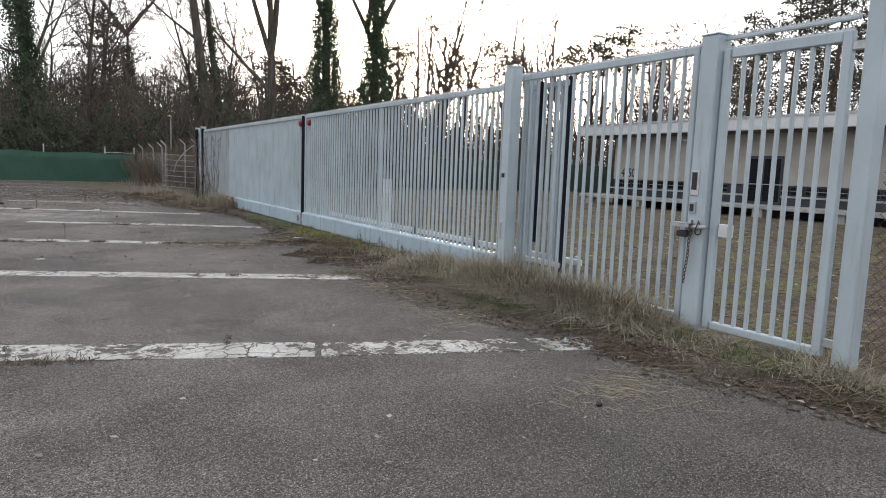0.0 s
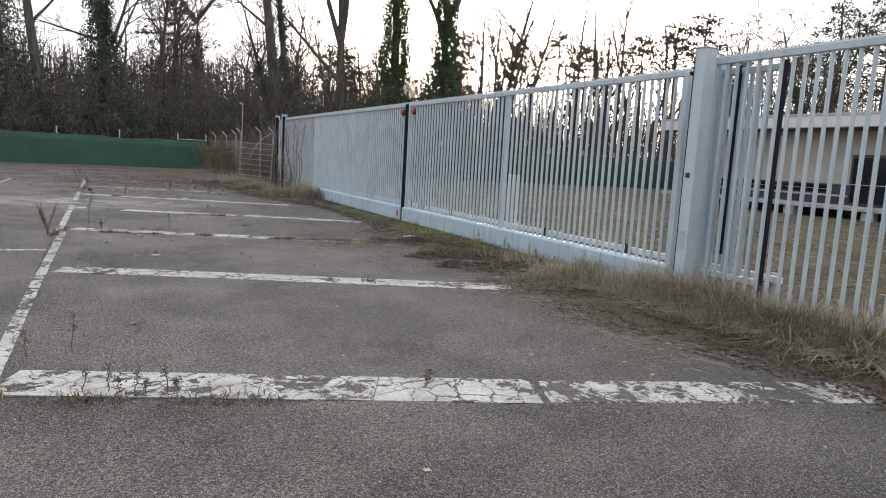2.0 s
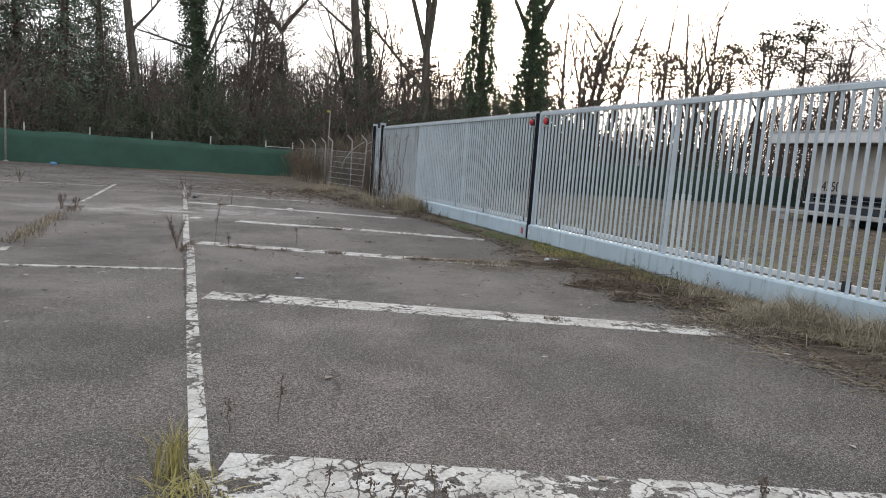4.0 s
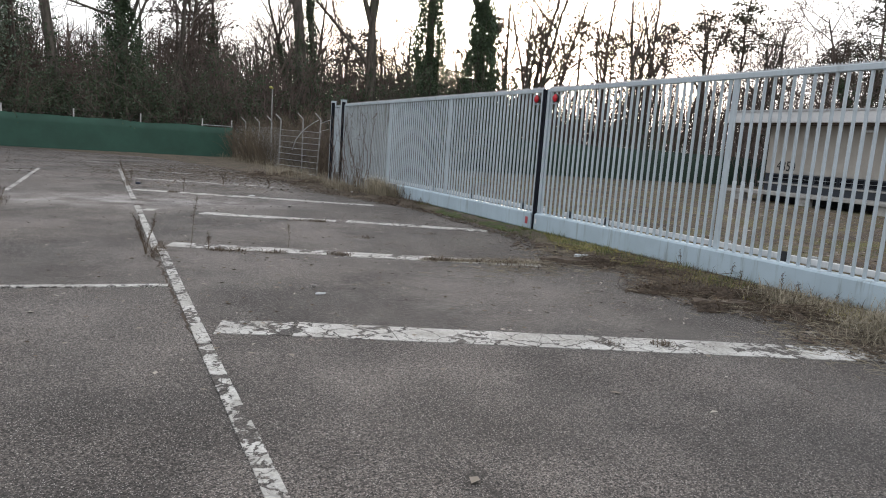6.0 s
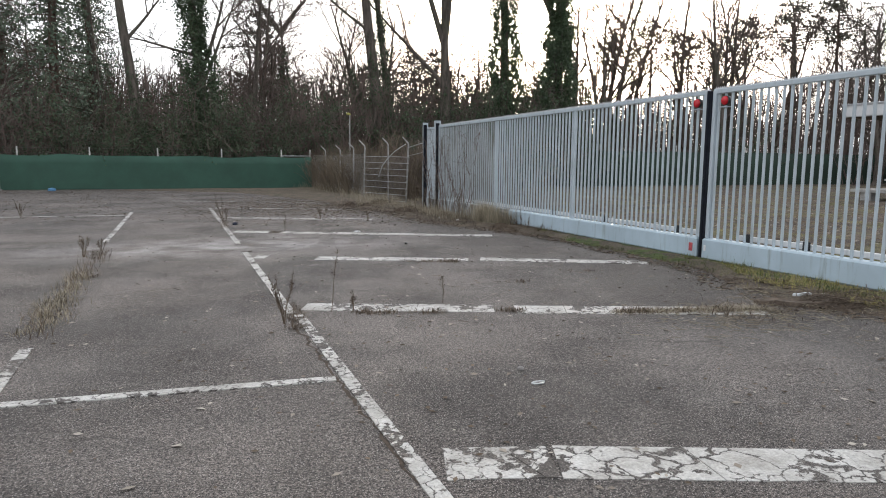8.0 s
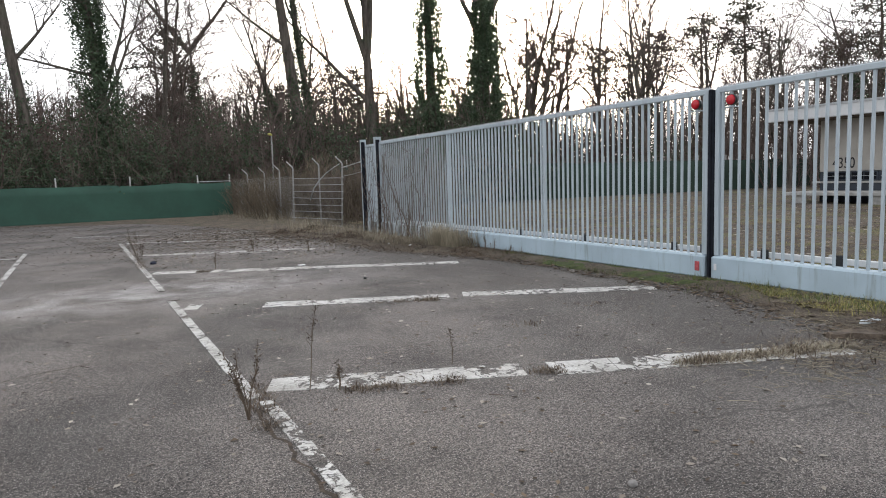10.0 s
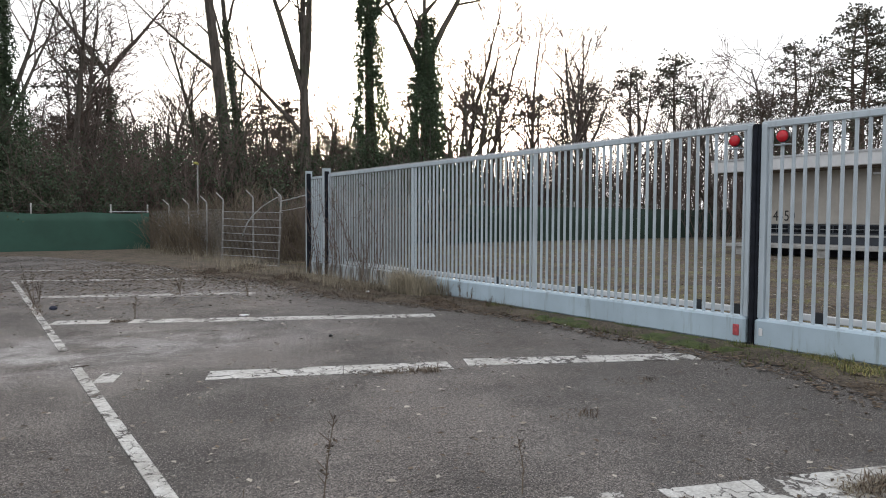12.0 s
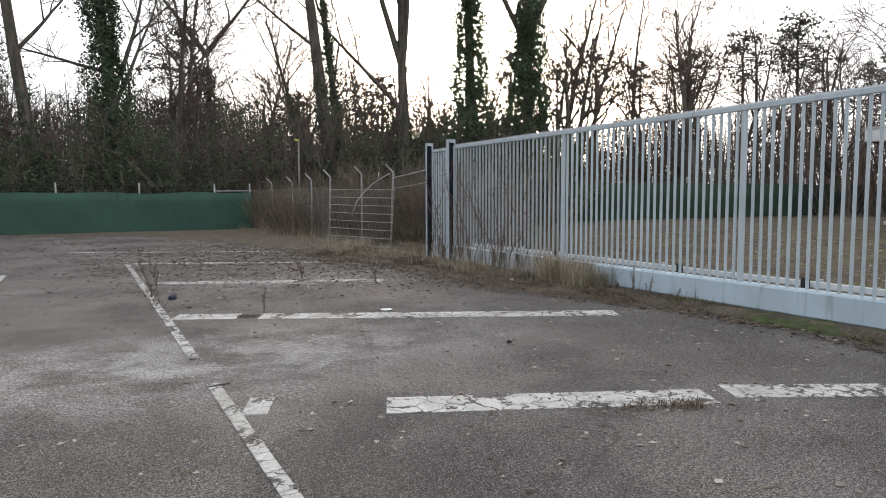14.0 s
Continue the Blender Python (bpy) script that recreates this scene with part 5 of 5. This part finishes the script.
# tufts in the cracks of the asphalt
tufts = [(-1.35, 6.10, 0.030, 80, 0.28, 0.40), (-1.30, 5.92, 0.07, 130, 0.12, 1.3)]
blades("crack_grass", YELLOWED, tufts, "tuft of yellowed grass in a crack", "grass", 7)
weeds = []
for i in range(46):
    y = rg.uniform(12.8, 18.2)
    weeds.append((-3.28 + rg.gauss(0, 0.05), y, 0.07, 16, rg.uniform(0.05, 0.22), rg.uniform(0.5, 1.2)))
for x0, y0, x1, y1, n in ((-0.66, 12.80, 0.02, 12.58, 14), (0.55, 12.45, 0.78, 12.35, 6), (1.6, 11.98, 2.95, 11.62, 46), (0.75, 15.72, 1.5, 15.42, 14), (-1.25, 21.2, -1.2, 23.2, 16), (-1.3, 12.4, -1.2, 13.3, 10),
                         (-1.1, 5.75, 0.2, 5.3, 16), (2.45, 14.2, 2.75, 14.1, 2), (1.3, 13.75, 1.6, 13.65, 2), (-0.5, 20.2, -0.3, 20.1, 5), (1.4, 8.65, 1.9, 8.45, 6)):
    for i in range(n):
        u = rg.random()
        weeds.append((x0 + (x1 - x0) * u, y0 + (y1 - y0) * u, 0.05, 34, rg.uniform(0.025, 0.085), rg.uniform(0.7, 1.6)))
blades("crack_grass", STRAW, [(1.6 + 1.4 * u, 11.98 - 0.37 * u, 0.055, 46, 0.05 + 0.05 * u, 1.4) for u in [i / 30 for i in range(31)]], "strip of tan dry grass on a bay line", "grass", 19)
blades("crack_weeds", DEAD, weeds, "low dead weeds that grow out of cracks", "weeds", 8)
blades("crack_grass", STRAW, [(-3.28 + rg.gauss(0, 0.05), rg.uniform(12.7, 16.0), 0.06, 22, rg.uniform(0.06, 0.2), rg.uniform(0.4, 1.1)) for _ in range(34)], "row of yellowed grass along the second aisle line", "grass", 17)


def dead_stalk(x, y, h, stems, seed, label, upright=False):
    """A dark dried weed: a few stiff stems with seed heads."""
    rg = random.Random(seed)
    e = empty("dead_weed", (x, y, 0), label, "weed", "dead weeds")
    for _ in range(stems):
        g = Geo()
        a = rg.uniform(0, 6.283)
        lean = rg.uniform(0.1, 0.42) if stems > 1 else 0.12
        lean = rg.uniform(0.02, 0.14) if upright else lean
        hh = h * rg.uniform(0.65, 1.0)
        pts = [Vector((math.cos(a) * lean * hh * u ** 1.3 + rg.gauss(0, 0.006), math.sin(a) * lean * hh * u ** 1.3 + rg.gauss(0, 0.006), hh * u - 0.02)) for u in (0, 0.25, 0.5, 0.75, 1.0)]
        g.tube(pts, [0.0034, 0.0032, 0.0028, 0.0022, 0.0015], 5, False)
        for k in range(16):
            u = rg.uniform(0.25, 1.0)
            i = min(int(u * 4), 3)
            b = pts[i].lerp(pts[i + 1], u * 4 - i)
            ln = h * rg.uniform(0.03, 0.06 if upright else 0.12)
            w = Vector((rg.gauss(0, 0.7), rg.gauss(0, 0.7), 1.3)).normalized() * ln
            g.tube([b, b + w], [0.0024, 0.0014], 3, False)
        for k in range(30):
            u = rg.uniform(0.6, 1.0)
            i = min(int(u * 4), 3)
            b = pts[i].lerp(pts[i + 1], u * 4 - i)
            leaf_quad(g, rg, b + Vector((rg.gauss(0, 0.012), rg.gauss(0, 0.012), rg.gauss(0, 0.015))), 0.0085)
        g.obj("stem", DEAD, e)


dead_stalk(-1.38, 12.62, 0.48, 8, 1, "dark dried weed with several stems in a crack")
dead_stalk(-0.90, 12.96, 0.62, 1, 2, "single tall dried weed by a bay line")
dead_stalk(-0.72, 12.86, 0.24, 3, 3, "small dried weed on a bay line", True)
dead_stalk(0.22, 12.95, 0.42, 1, 4, "thin dried weed stalk on the asphalt")
dead_stalk(-1.24, 22.2, 0.75, 3, 5, "tall dried weed on the aisle line")
dead_stalk(-1.10, 23.2, 0.35, 3, 6, "dried weed on the aisle line")
dead_stalk(1.05, 22.9, 0.35, 4, 7, "small dried weed on a far bay line")
dead_stalk(2.1, 22.4, 0.3, 3, 8, "small dried weed on a far bay line")
dead_stalk(-3.45, 17.6, 0.34, 7, 9, "bushy dried weed on the second aisle line")
dead_stalk(-3.25, 17.9, 0.26, 5, 10, "bushy dried weed on the second aisle line")
dead_stalk(-5.6, 25.2, 0.45, 6, 11, "dark dried weed on the far asphalt")
for i, (x, h) in enumerate(((-0.78, 0.18), (-0.66, 0.20), (-0.61, 0.16), (-0.53, 0.15), (-0.48, 0.13), (-0.37, 0.19), (-0.33, 0.15))):
    dead_stalk(x, 5.92 - 0.37 * (x + 1.18), h, 1, 20 + i, "slim upright dried weed in a cracked bay line", True)
dead_stalk(-1.10, 6.48, 0.20, 1, 27, "slim dried weed beside the aisle line", True)
dead_stalk(-0.86, 6.55, 0.30, 1, 28, "slim dried weed behind a bay line", True)
for i, y in enumerate((8.9, 9.3, 9.5, 10.0, 10.15, 10.9)):
    dead_stalk(4.62, y, 0.22 + 0.06 * (i % 3), 1, 80 + i, "dark dried weed against the light blue gate beam")
dead_stalk(-0.2, 20.3, 0.36, 2, 32, "thin dried weed beside a bay line", True)
dead_stalk(1.05, 5.32, 0.12, 2, 31, "tiny dried weed in a cracked bay line")
for i in range(9):
    dead_stalk(4.5 + 0.08 * math.sin(i * 5), 18.4 + i * 0.35 + 0.1 * math.sin(i * 3), 0.22 + 0.12 * (i % 3), 3, 40 + i, "small dark weed at the foot of the gate beam")
for i in range(12):
    dead_stalk(4.45 + 0.12 * math.sin(i * 5), 21.6 + i * 0.33, 0.6 + 0.25 * (i % 3), 4, 60 + i, "tall dark weed before the stained gate")


def climber():
    """Bare climbing stems on the far end of the gate."""
    e = empty("climbing_plant", (4.68, 23.4, 0), "leafless climbing plant over the gate bars", "climber")
    rg = random.Random(8)
    for i in range(15):
        y, z = rg.uniform(-1.6, 1.9), 0.0
        pts = [Vector((0.02, y, z))]
        dy = rg.uniform(-0.5, 0.5)
        for k in range(9):
            dy += rg.gauss(0, 0.35)
            y += dy * 0.14
            z += rg.uniform(0.12, 0.34)
            pts.append(Vector((0.03 * math.sin(k), y, min(z, 2.55))))
        g = Geo()
        g.tube(pts, [0.011 - 0.0008 * k for k in range(10)], 4, False)
        for k in range(14):
            b = pts[rg.randrange(2, 10)]
            g.tube([b, b + Vector((rg.gauss(-0.05, 0.04), rg.gauss(0, 0.22), rg.gauss(0.02, 0.16)))], [0.005, 0.002], 3, False)
        g.obj("stem", TWIG, e)


climber()


def scatter(name, material, n, place, size, label, category, seed):
    """Small curled leaves lying about: four points and a fold each."""
    rg = random.Random(seed)
    g = Geo()
    for _ in range(n):
        x, y, z = place(rg)
        a, s = rg.uniform(0, 6.283), size * rg.uniform(0.5, 1.35)
        c, d = math.cos(a) * s, math.sin(a) * s
        w = rg.uniform(0.35, 0.7)
        k = len(g.v)
        up = s * rg.uniform(0.05, 0.4)
        z += 0.004
        g.v += [(x - c, y - d, z + up * rg.random()), (x + d * w, y - c * w, z + up), (x + c, y + d, z + up * 0.6 * rg.random()), (x - d * w, y + c * w, z + up * rg.random()), (x, y, z)]
        g.f += [(k, k + 1, k + 4), (k + 1, k + 2, k + 4), (k + 2, k + 3, k + 4), (k + 3, k, k + 4)]
    return tagged(g.obj(name, material), label, category, kind="stuff")


def on_lot(rg):
    return rg.uniform(-6, 4.2), rg.uniform(-1, 26), 0.0


def far_lot(rg):
    y = 41.5 - 18 * rg.random() ** 1.6
    return rg.uniform(-12, 4.2), y, 0.0


def mid_lot(rg):
    return rg.gauss(1.2, 2.4), rg.uniform(9, 25), 0.0


def on_verge(rg):
    y = rg.uniform(2, 28)
    x = rg.uniform(verge_edge(y) - 0.35, 4.66)
    return x, y, 0.045 if x > verge_edge(y) + 0.3 else 0.006


def far_end(rg):
    y = rg.triangular(20.5, 34, 27.5)
    return rg.triangular(-2.5, 4.4, 3.4), y, 0.0


def on_field(rg):
    return 5.4 + 16 * rg.random(), rg.uniform(0, 30), 0.03


scatter("leaf_litter", LITTER, 420, on_lot, 0.026, "pale dead leaves scattered over the asphalt", "dead leaves", 1)
scatter("leaf_litter", LITTER, 900, mid_lot, 0.024, "pale dead leaves scattered over the asphalt", "dead leaves", 2)
scatter("leaf_litter", LITTER_DARK, 1800, mid_lot, 0.020, "small brown leaf scraps on the asphalt", "dead leaves", 3)
scatter("leaf_litter", LITTER_DARK, 9000, far_lot, 0.034, "thick brown leaf litter near the green screen", "dead leaves", 4)
scatter("leaf_litter", LITTER, 1500, far_lot, 0.030, "pale leaves among the litter near the green screen", "dead leaves", 8)
scatter("leaf_litter", LITTER_DARK, 8500, on_verge, 0.030, "rotting brown leaves along the fence", "dead leaves", 5)
scatter("leaf_litter", LITTER, 300, on_verge, 0.028, "pale leaves along the fence", "dead leaves", 6)
scatter("leaf_litter", LITTER_DARK, 9000, far_end, 0.032, "thick dark leaf litter before the end of the gate", "dead leaves", 9)
scatter("leaf_litter", LITTER, 4200, far_end, 0.028, "pale curled leaves before the end of the gate", "dead leaves", 10)
scatter("leaf_litter", LITTER, 2600, on_field, 0.045, "pale leaves and scraps on the waste ground", "dead leaves", 11)
scatter("leaf_litter", LITTER_DARK, 5000, on_field, 0.045, "brown leaves on the waste ground", "dead leaves", 7)


def twigs(name, n, place, length, r, label, seed, mat):
    rg = random.Random(seed)
    g = Geo()
    for _ in range(n):
        x, y, z = place(rg)
        a, s = rg.uniform(0, 6.283), length * rg.uniform(0.3, 1.0)
        p = Vector((x, y, z + r))
        q = p + Vector((math.cos(a) * s, math.sin(a) * s, rg.uniform(0, 0.06) * s))
        m = p.lerp(q, 0.5) + Vector((rg.gauss(0, 0.06) * s, rg.gauss(0, 0.06) * s, 0.03 * s))
        g.tube([p, m, q], [r, r * 0.8, r * 0.5], 4, False)
    return tagged(g.obj(name, mat), label, "twigs", kind="stuff")


def brush_place(rg):
    y = rg.uniform(8.6, 11.9)
    return rg.uniform(verge_edge(y) - 0.1, 4.5), y, 0.03 + 0.09 * rg.random()


stick = Geo()
stick.tube([Vector((-0.07, -0.02, 0.008)), Vector((0.0, 0.004, 0.009)), Vector((0.08, 0.02, 0.006))], [0.008, 0.007, 0.005], 6)
ob = stick.obj("fallen_stick", TWIG, smooth=True)
ob.location = (-1.22, 17.42, 0)
tagged(ob, "short dark stick lying at the end of an aisle line", "stick")


def straw_place(rg):
    k = rg.random()
    if k < 0.45:
        return rg.gauss(3.3, 0.28), rg.uniform(5.0, 8.6), 0.003
    if k < 0.6:
        return rg.gauss(3.1, 0.25), rg.gauss(3.35, 0.18), 0.002
    if k < 0.8:
        return rg.gauss(2.6, 0.5), rg.gauss(11.35, 0.32), 0.003
    y = rg.uniform(7.5, 12.5)
    return verge_edge(y) + rg.gauss(0.0, 0.3), y, 0.03


twigs("loose_straw", 1500, straw_place, 0.19, 0.0021, "loose yellow straw blown over the asphalt", 9, STRAW)
twigs("fallen_twigs", 150, brush_place, 0.45, 0.0035, "dead brown twigs against the gate", 1, DEAD)
twigs("fallen_twigs", 90, on_verge, 0.35, 0.005, "loose twigs along the fence", 2, TWIG)
twigs("fallen_twigs", 1300, on_field, 0.8, 0.008, "fallen branches on the waste ground", 3, TWIG_PALE)
twigs("fallen_twigs", 70, on_lot, 0.14, 0.003, "small loose twigs on the asphalt", 4, TWIG)


def crumbs(name, n, place, size, mat, label, seed):
    """Small clods: skewed eight-sided lumps in one mesh."""
    rg = random.Random(seed)
    g = Geo()
    for _ in range(n):
        x, y, z = place(rg)
        s = size * rg.uniform(0.3, 1.2)
        a = rg.uniform(0, 6.28)
        ring = [(x + math.cos(a + k * 1.57) * s * rg.uniform(0.6, 1.2), y + math.sin(a + k * 1.57) * s * rg.uniform(0.6, 1.2), z + s * 0.2) for k in range(4)]
        k = len(g.v)
        g.v += [(x, y, z - 0.01)] + ring + [(x + rg.gauss(0, 0.2) * s, y + rg.gauss(0, 0.2) * s, z + s * rg.uniform(0.5, 0.9))]
        for i in range(4):
            j = 1 + (i + 1) % 4
            g.f += [(k, k + j, k + 1 + i), (k + 5, k + 1 + i, k + j)]
    return tagged(g.obj(name, mat), label, "earth", kind="stuff")


def near_edge(rg):
    y = rg.uniform(2.5, 29)
    e = verge_edge(y)
    x = e + rg.gauss(0.05, 0.28)
    return min(x, 4.64), y, 0.035 if x > e + 0.3 else 0.002


crumbs("earth_crumbs", 4200, near_edge, 0.012, VERGE, "crumbs and clods of earth along the asphalt's edge", 1)
crumbs("gravel_crumbs", 2200, on_lot, 0.0075, STONE, "loose grit on the asphalt", 2)


def moss_bank(y0, y1, x0, label):
    """A low cushion of moss at the foot of the beam."""
    g, n = Geo(), 8
    ys = [y0 + 0.08 * i for i in range(int((y1 - y0) / 0.08) + 1)]
    for y in ys:
        end = max(min((y - y0), (y1 - y)) / 0.5, 0.0)
        e = 4.70 - (4.70 - x0) * min(1.0, end) * (0.75 + 0.35 * hump(0, y, 9.1, 2.2))
        for i in range(n + 1):
            u = i / n
            g.v.append((e + (4.70 - e) * u, y, 0.002 + (0.062 * u ** 0.6 + 0.014 * hump(u * 3, y, 1.2, 6)) * min(1, end + 0.1) if i else 0.0))
    for j in range(len(ys) - 1):
        for i in range(n):
            a = j * (n + 1) + i
            g.f.append((a, a + 1, a + n + 2, a + n + 1))
    tagged(g.obj("moss_bank", MOSS, smooth=True), label, "moss")


moss_bank(13.3, 17.6, 4.18, "green moss along the foot of the gate beam")
moss_bank(4.0, 6.2, 3.75, "patchy moss at the edge of the asphalt")


def pebble(name, x, y, s, mat, label, flat=0.5, category="litter"):
    """A rough lump: a sphere pushed in and out."""
    bm = bmesh.new()
    bmesh.ops.create_icosphere(bm, subdivisions=2, radius=s)
    for v in bm.verts:
        v.co *= 1 + 0.35 * noise.noise(v.co * (2.2 / s) + Vector((x, y, 0)))
        v.co.z = v.co.z * flat + s * flat * 0.8
    me = bpy.data.meshes.new(name)
    bm.to_mesh(me)
    bm.free()
    me.materials.append(mat)
    ob = new(name, me)
    ob.location = (x, y, 0.0)
    ob.rotation_euler = (0, 0, x * 3)
    return tagged(ob, label, category)


pebble("stone", -0.10, 10.76, 0.023, STONE, "small grey stone on the asphalt", 0.8, "stone")
pebble("stone", 2.72, 3.17, 0.022, BLACK, "small black lump on the asphalt", 0.7, "stone")
pebble("paper_scrap", 3.93, 21.19, 0.045, WHITE, "crumpled white litter in the grass", 0.8)
pebble("paper_scrap", 3.75, 21.9, 0.06, BOTTLE, "crumpled pale plastic bag in the grass", 0.5)
pebble("paper_scrap", 4.25, 19.6, 0.08, WHITE, "white paper scrap beside the gate beam", 0.3)
pebble("paper_scrap", 1.15, 19.79, 0.075, WHITE, "flat white oval scrap on the asphalt", 0.15)
pebble("paper_scrap", -7.2, 40.6, 0.16, plain("blue_plastic", (0.10, 0.25, 0.45), 0.4), "blue plastic scrap far off on the asphalt", 0.5)
pebble("stone", 1.41, 17.57, 0.022, BLACK, "small dark stone on the asphalt", 0.8, "stone")
pebble("rag", -1.01, 22.0, 0.06, plain("dark_blue_cloth", (0.03, 0.035, 0.06), 0.9), "crumpled dark blue rag on the asphalt", 0.55)
ring = Geo()
ring.tube([Vector((0.045 * math.cos(a), 0.02 * math.sin(a), 0.007)) for a in [i * 0.42 for i in range(14)]], [0.006] * 14, 6)
ob = ring.obj("metal_loop", STAINLESS)
ob.location = (-0.12, 10.49, 0)
tagged(ob, "small bright bent loop on the asphalt", "litter")


def bottle(x, y, turn):
    e = empty("plastic_bottle", (x, y, 0.035), "crushed clear plastic bottle by the gate", "bottle")
    e.rotation_euler = (0, 0, turn)
    g = Geo()
    g.tube([Vector((u, 0.004 * math.sin(u * 60), 0)) for u in (-0.11, -0.10, -0.03, 0.03, 0.07, 0.10)], [0.022, 0.032, 0.029, 0.032, 0.027, 0.013], 12)
    g.obj("body", BOTTLE, e, smooth=True)
    g = Geo()
    g.tube([Vector((0.10, 0, 0)), Vector((0.118, 0, 0))], [0.014, 0.014], 12)
    g.obj("cap", WHITE, e)


bottle(3.86, 11.86, -0.2)


def rotten_board(x, y, length, turn, label):
    bm = bmesh.new()
    bmesh.ops.create_grid(bm, x_segments=14, y_segments=3, size=0.5)
    for v in bm.verts:
        u, w = v.co.x, v.co.y
        v.co = Vector((u * length, w * 0.13 * (1 + 0.35 * noise.noise(Vector((u * 5, 0, x)))), 0.045 + 0.03 * noise.noise(Vector((u * 4, w * 4, y)))))
    ex = bmesh.ops.extrude_face_region(bm, geom=bm.faces[:])
    for v in [k for k in ex["geom"] if isinstance(k, bmesh.types.BMVert)]:
        v.co.z = 0.0
    bmesh.ops.recalc_face_normals(bm, faces=bm.faces[:])
    me = bpy.data.meshes.new("rotten_board")
    bm.to_mesh(me)
    bm.free()
    me.materials.append(WOOD)
    ob = new("rotten_board", me)
    ob.location = (x, y, 0.0)
    ob.rotation_euler = (0, 0, turn)
    tagged(ob, label, "wood")


rotten_board(3.42, 11.66, 0.62, -0.62, "dark rotten piece of wood at the end of a bay line")
rotten_board(3.75, 9.72, 0.8, -0.75, "dark rotten board in the brush")
rotten_board(3.55, 9.35, 0.6, -0.35, "dark rotten board in the brush")
rotten_board(4.3, 22.0, 1.6, 1.4, "old board in the grass before the gate")


def debris_heap(x, y, rx, ry, turn, h, seed, label):
    """A low mound of rotted plants: dark earth under a tangle of flattened stalks and leaves."""
    rg = random.Random(seed)
    e = empty("debris_heap", (x, y, 0), label, "plant debris", "debris heaps")
    e.rotation_euler = (0, 0, turn)
    g, n, m = Geo(), 26, 7
    for i in range(m + 1):
        for j in range(n):
            a, q = 2 * math.pi * j / n, i / m
            edge = 1 + 0.38 * noise.noise(Vector((math.cos(a) * 2.2, math.sin(a) * 2.2, seed)))
            px, py = math.cos(a) * rx * q * edge, math.sin(a) * ry * q * edge
            z = h * (1 - q ** 1.5) * (0.65 + 0.9 * noise.noise(Vector((px * 7, py * 7, seed + 3)))) if i < m else -0.006
            g.v.append((px, py, max(z, 0.004) if i < m else z))
    for i in range(m):
        for j in range(n):
            g.f.append((i * n + j, i * n + (j + 1) % n, (i + 1) * n + (j + 1) % n, (i + 1) * n + j))
    g.obj("earth", ROTTED, e)
    g, lv = Geo(), Geo()
    for _ in range(int(620 * rx * ry / 0.12)):
        a, q = rg.uniform(0, 6.283), rg.random() ** 0.6 * 1.1
        p = Vector((math.cos(a) * rx * q, math.sin(a) * ry * q, h * max(1 - q, 0.02) * rg.uniform(0.2, 1.25) + 0.004))
        b, ln = rg.gauss(0, 0.9), rg.uniform(0.05, 0.24)
        d = Vector((math.cos(b) * ln, math.sin(b) * ln, rg.uniform(-0.12, 0.22) * ln))
        r = rg.uniform(0.0012, 0.0034)
        g.tube([p - d * 0.5, p + Vector((0, 0, 0.012)), p + d * 0.5], [r, r, r * 0.6], 3, False)
        if rg.random() < 0.35:
            leaf_quad(lv, rg, p + Vector((0, 0, 0.012)), rg.uniform(0.012, 0.028))
    tagged(g.obj("stalk_tangle", DEAD, e, "dark brown flattened stalks"), kind="stuff")
    tagged(lv.obj("leaf_cover", LITTER_DARK, e, "rotting brown leaves"), kind="stuff")


HEAPS = ((3.42, 9.92, 0.42, 0.14, -0.35, 0.10), (3.85, 9.50, 0.55, 0.22, -0.75, 0.12), (3.30, 9.25, 0.22, 0.12, 0.2, 0.07), (4.15, 10.5, 0.6, 0.2, -1.2, 0.10), (3.95, 8.75, 0.5, 0.22, -1.0, 0.11),
         (3.75, 11.45, 0.45, 0.17, -0.7, 0.08), (4.15, 12.5, 0.5, 0.2, -1.2, 0.07), (3.9, 3.85, 0.3, 0.42, 0.2, 0.06), (4.25, 2.5, 0.3, 0.6, 0.1, 0.06), (4.2, 19.4, 0.7, 0.22, 1.45, 0.10),
         (4.05, 22.3, 0.9, 0.25, 1.3, 0.13), (3.9, 24.6, 0.9, 0.35, 1.5, 0.14), (3.95, 27.6, 0.9, 0.4, 0.6, 0.16), (2.97, 27.5, 0.22, 0.14, 0.0, 0.14))
for i, (x, y, rx, ry, turn, h) in enumerate(HEAPS):
    debris_heap(x, y, rx, ry, turn, h, 300 + i, "low heap of dark rotted stalks and leaves on the asphalt's edge")
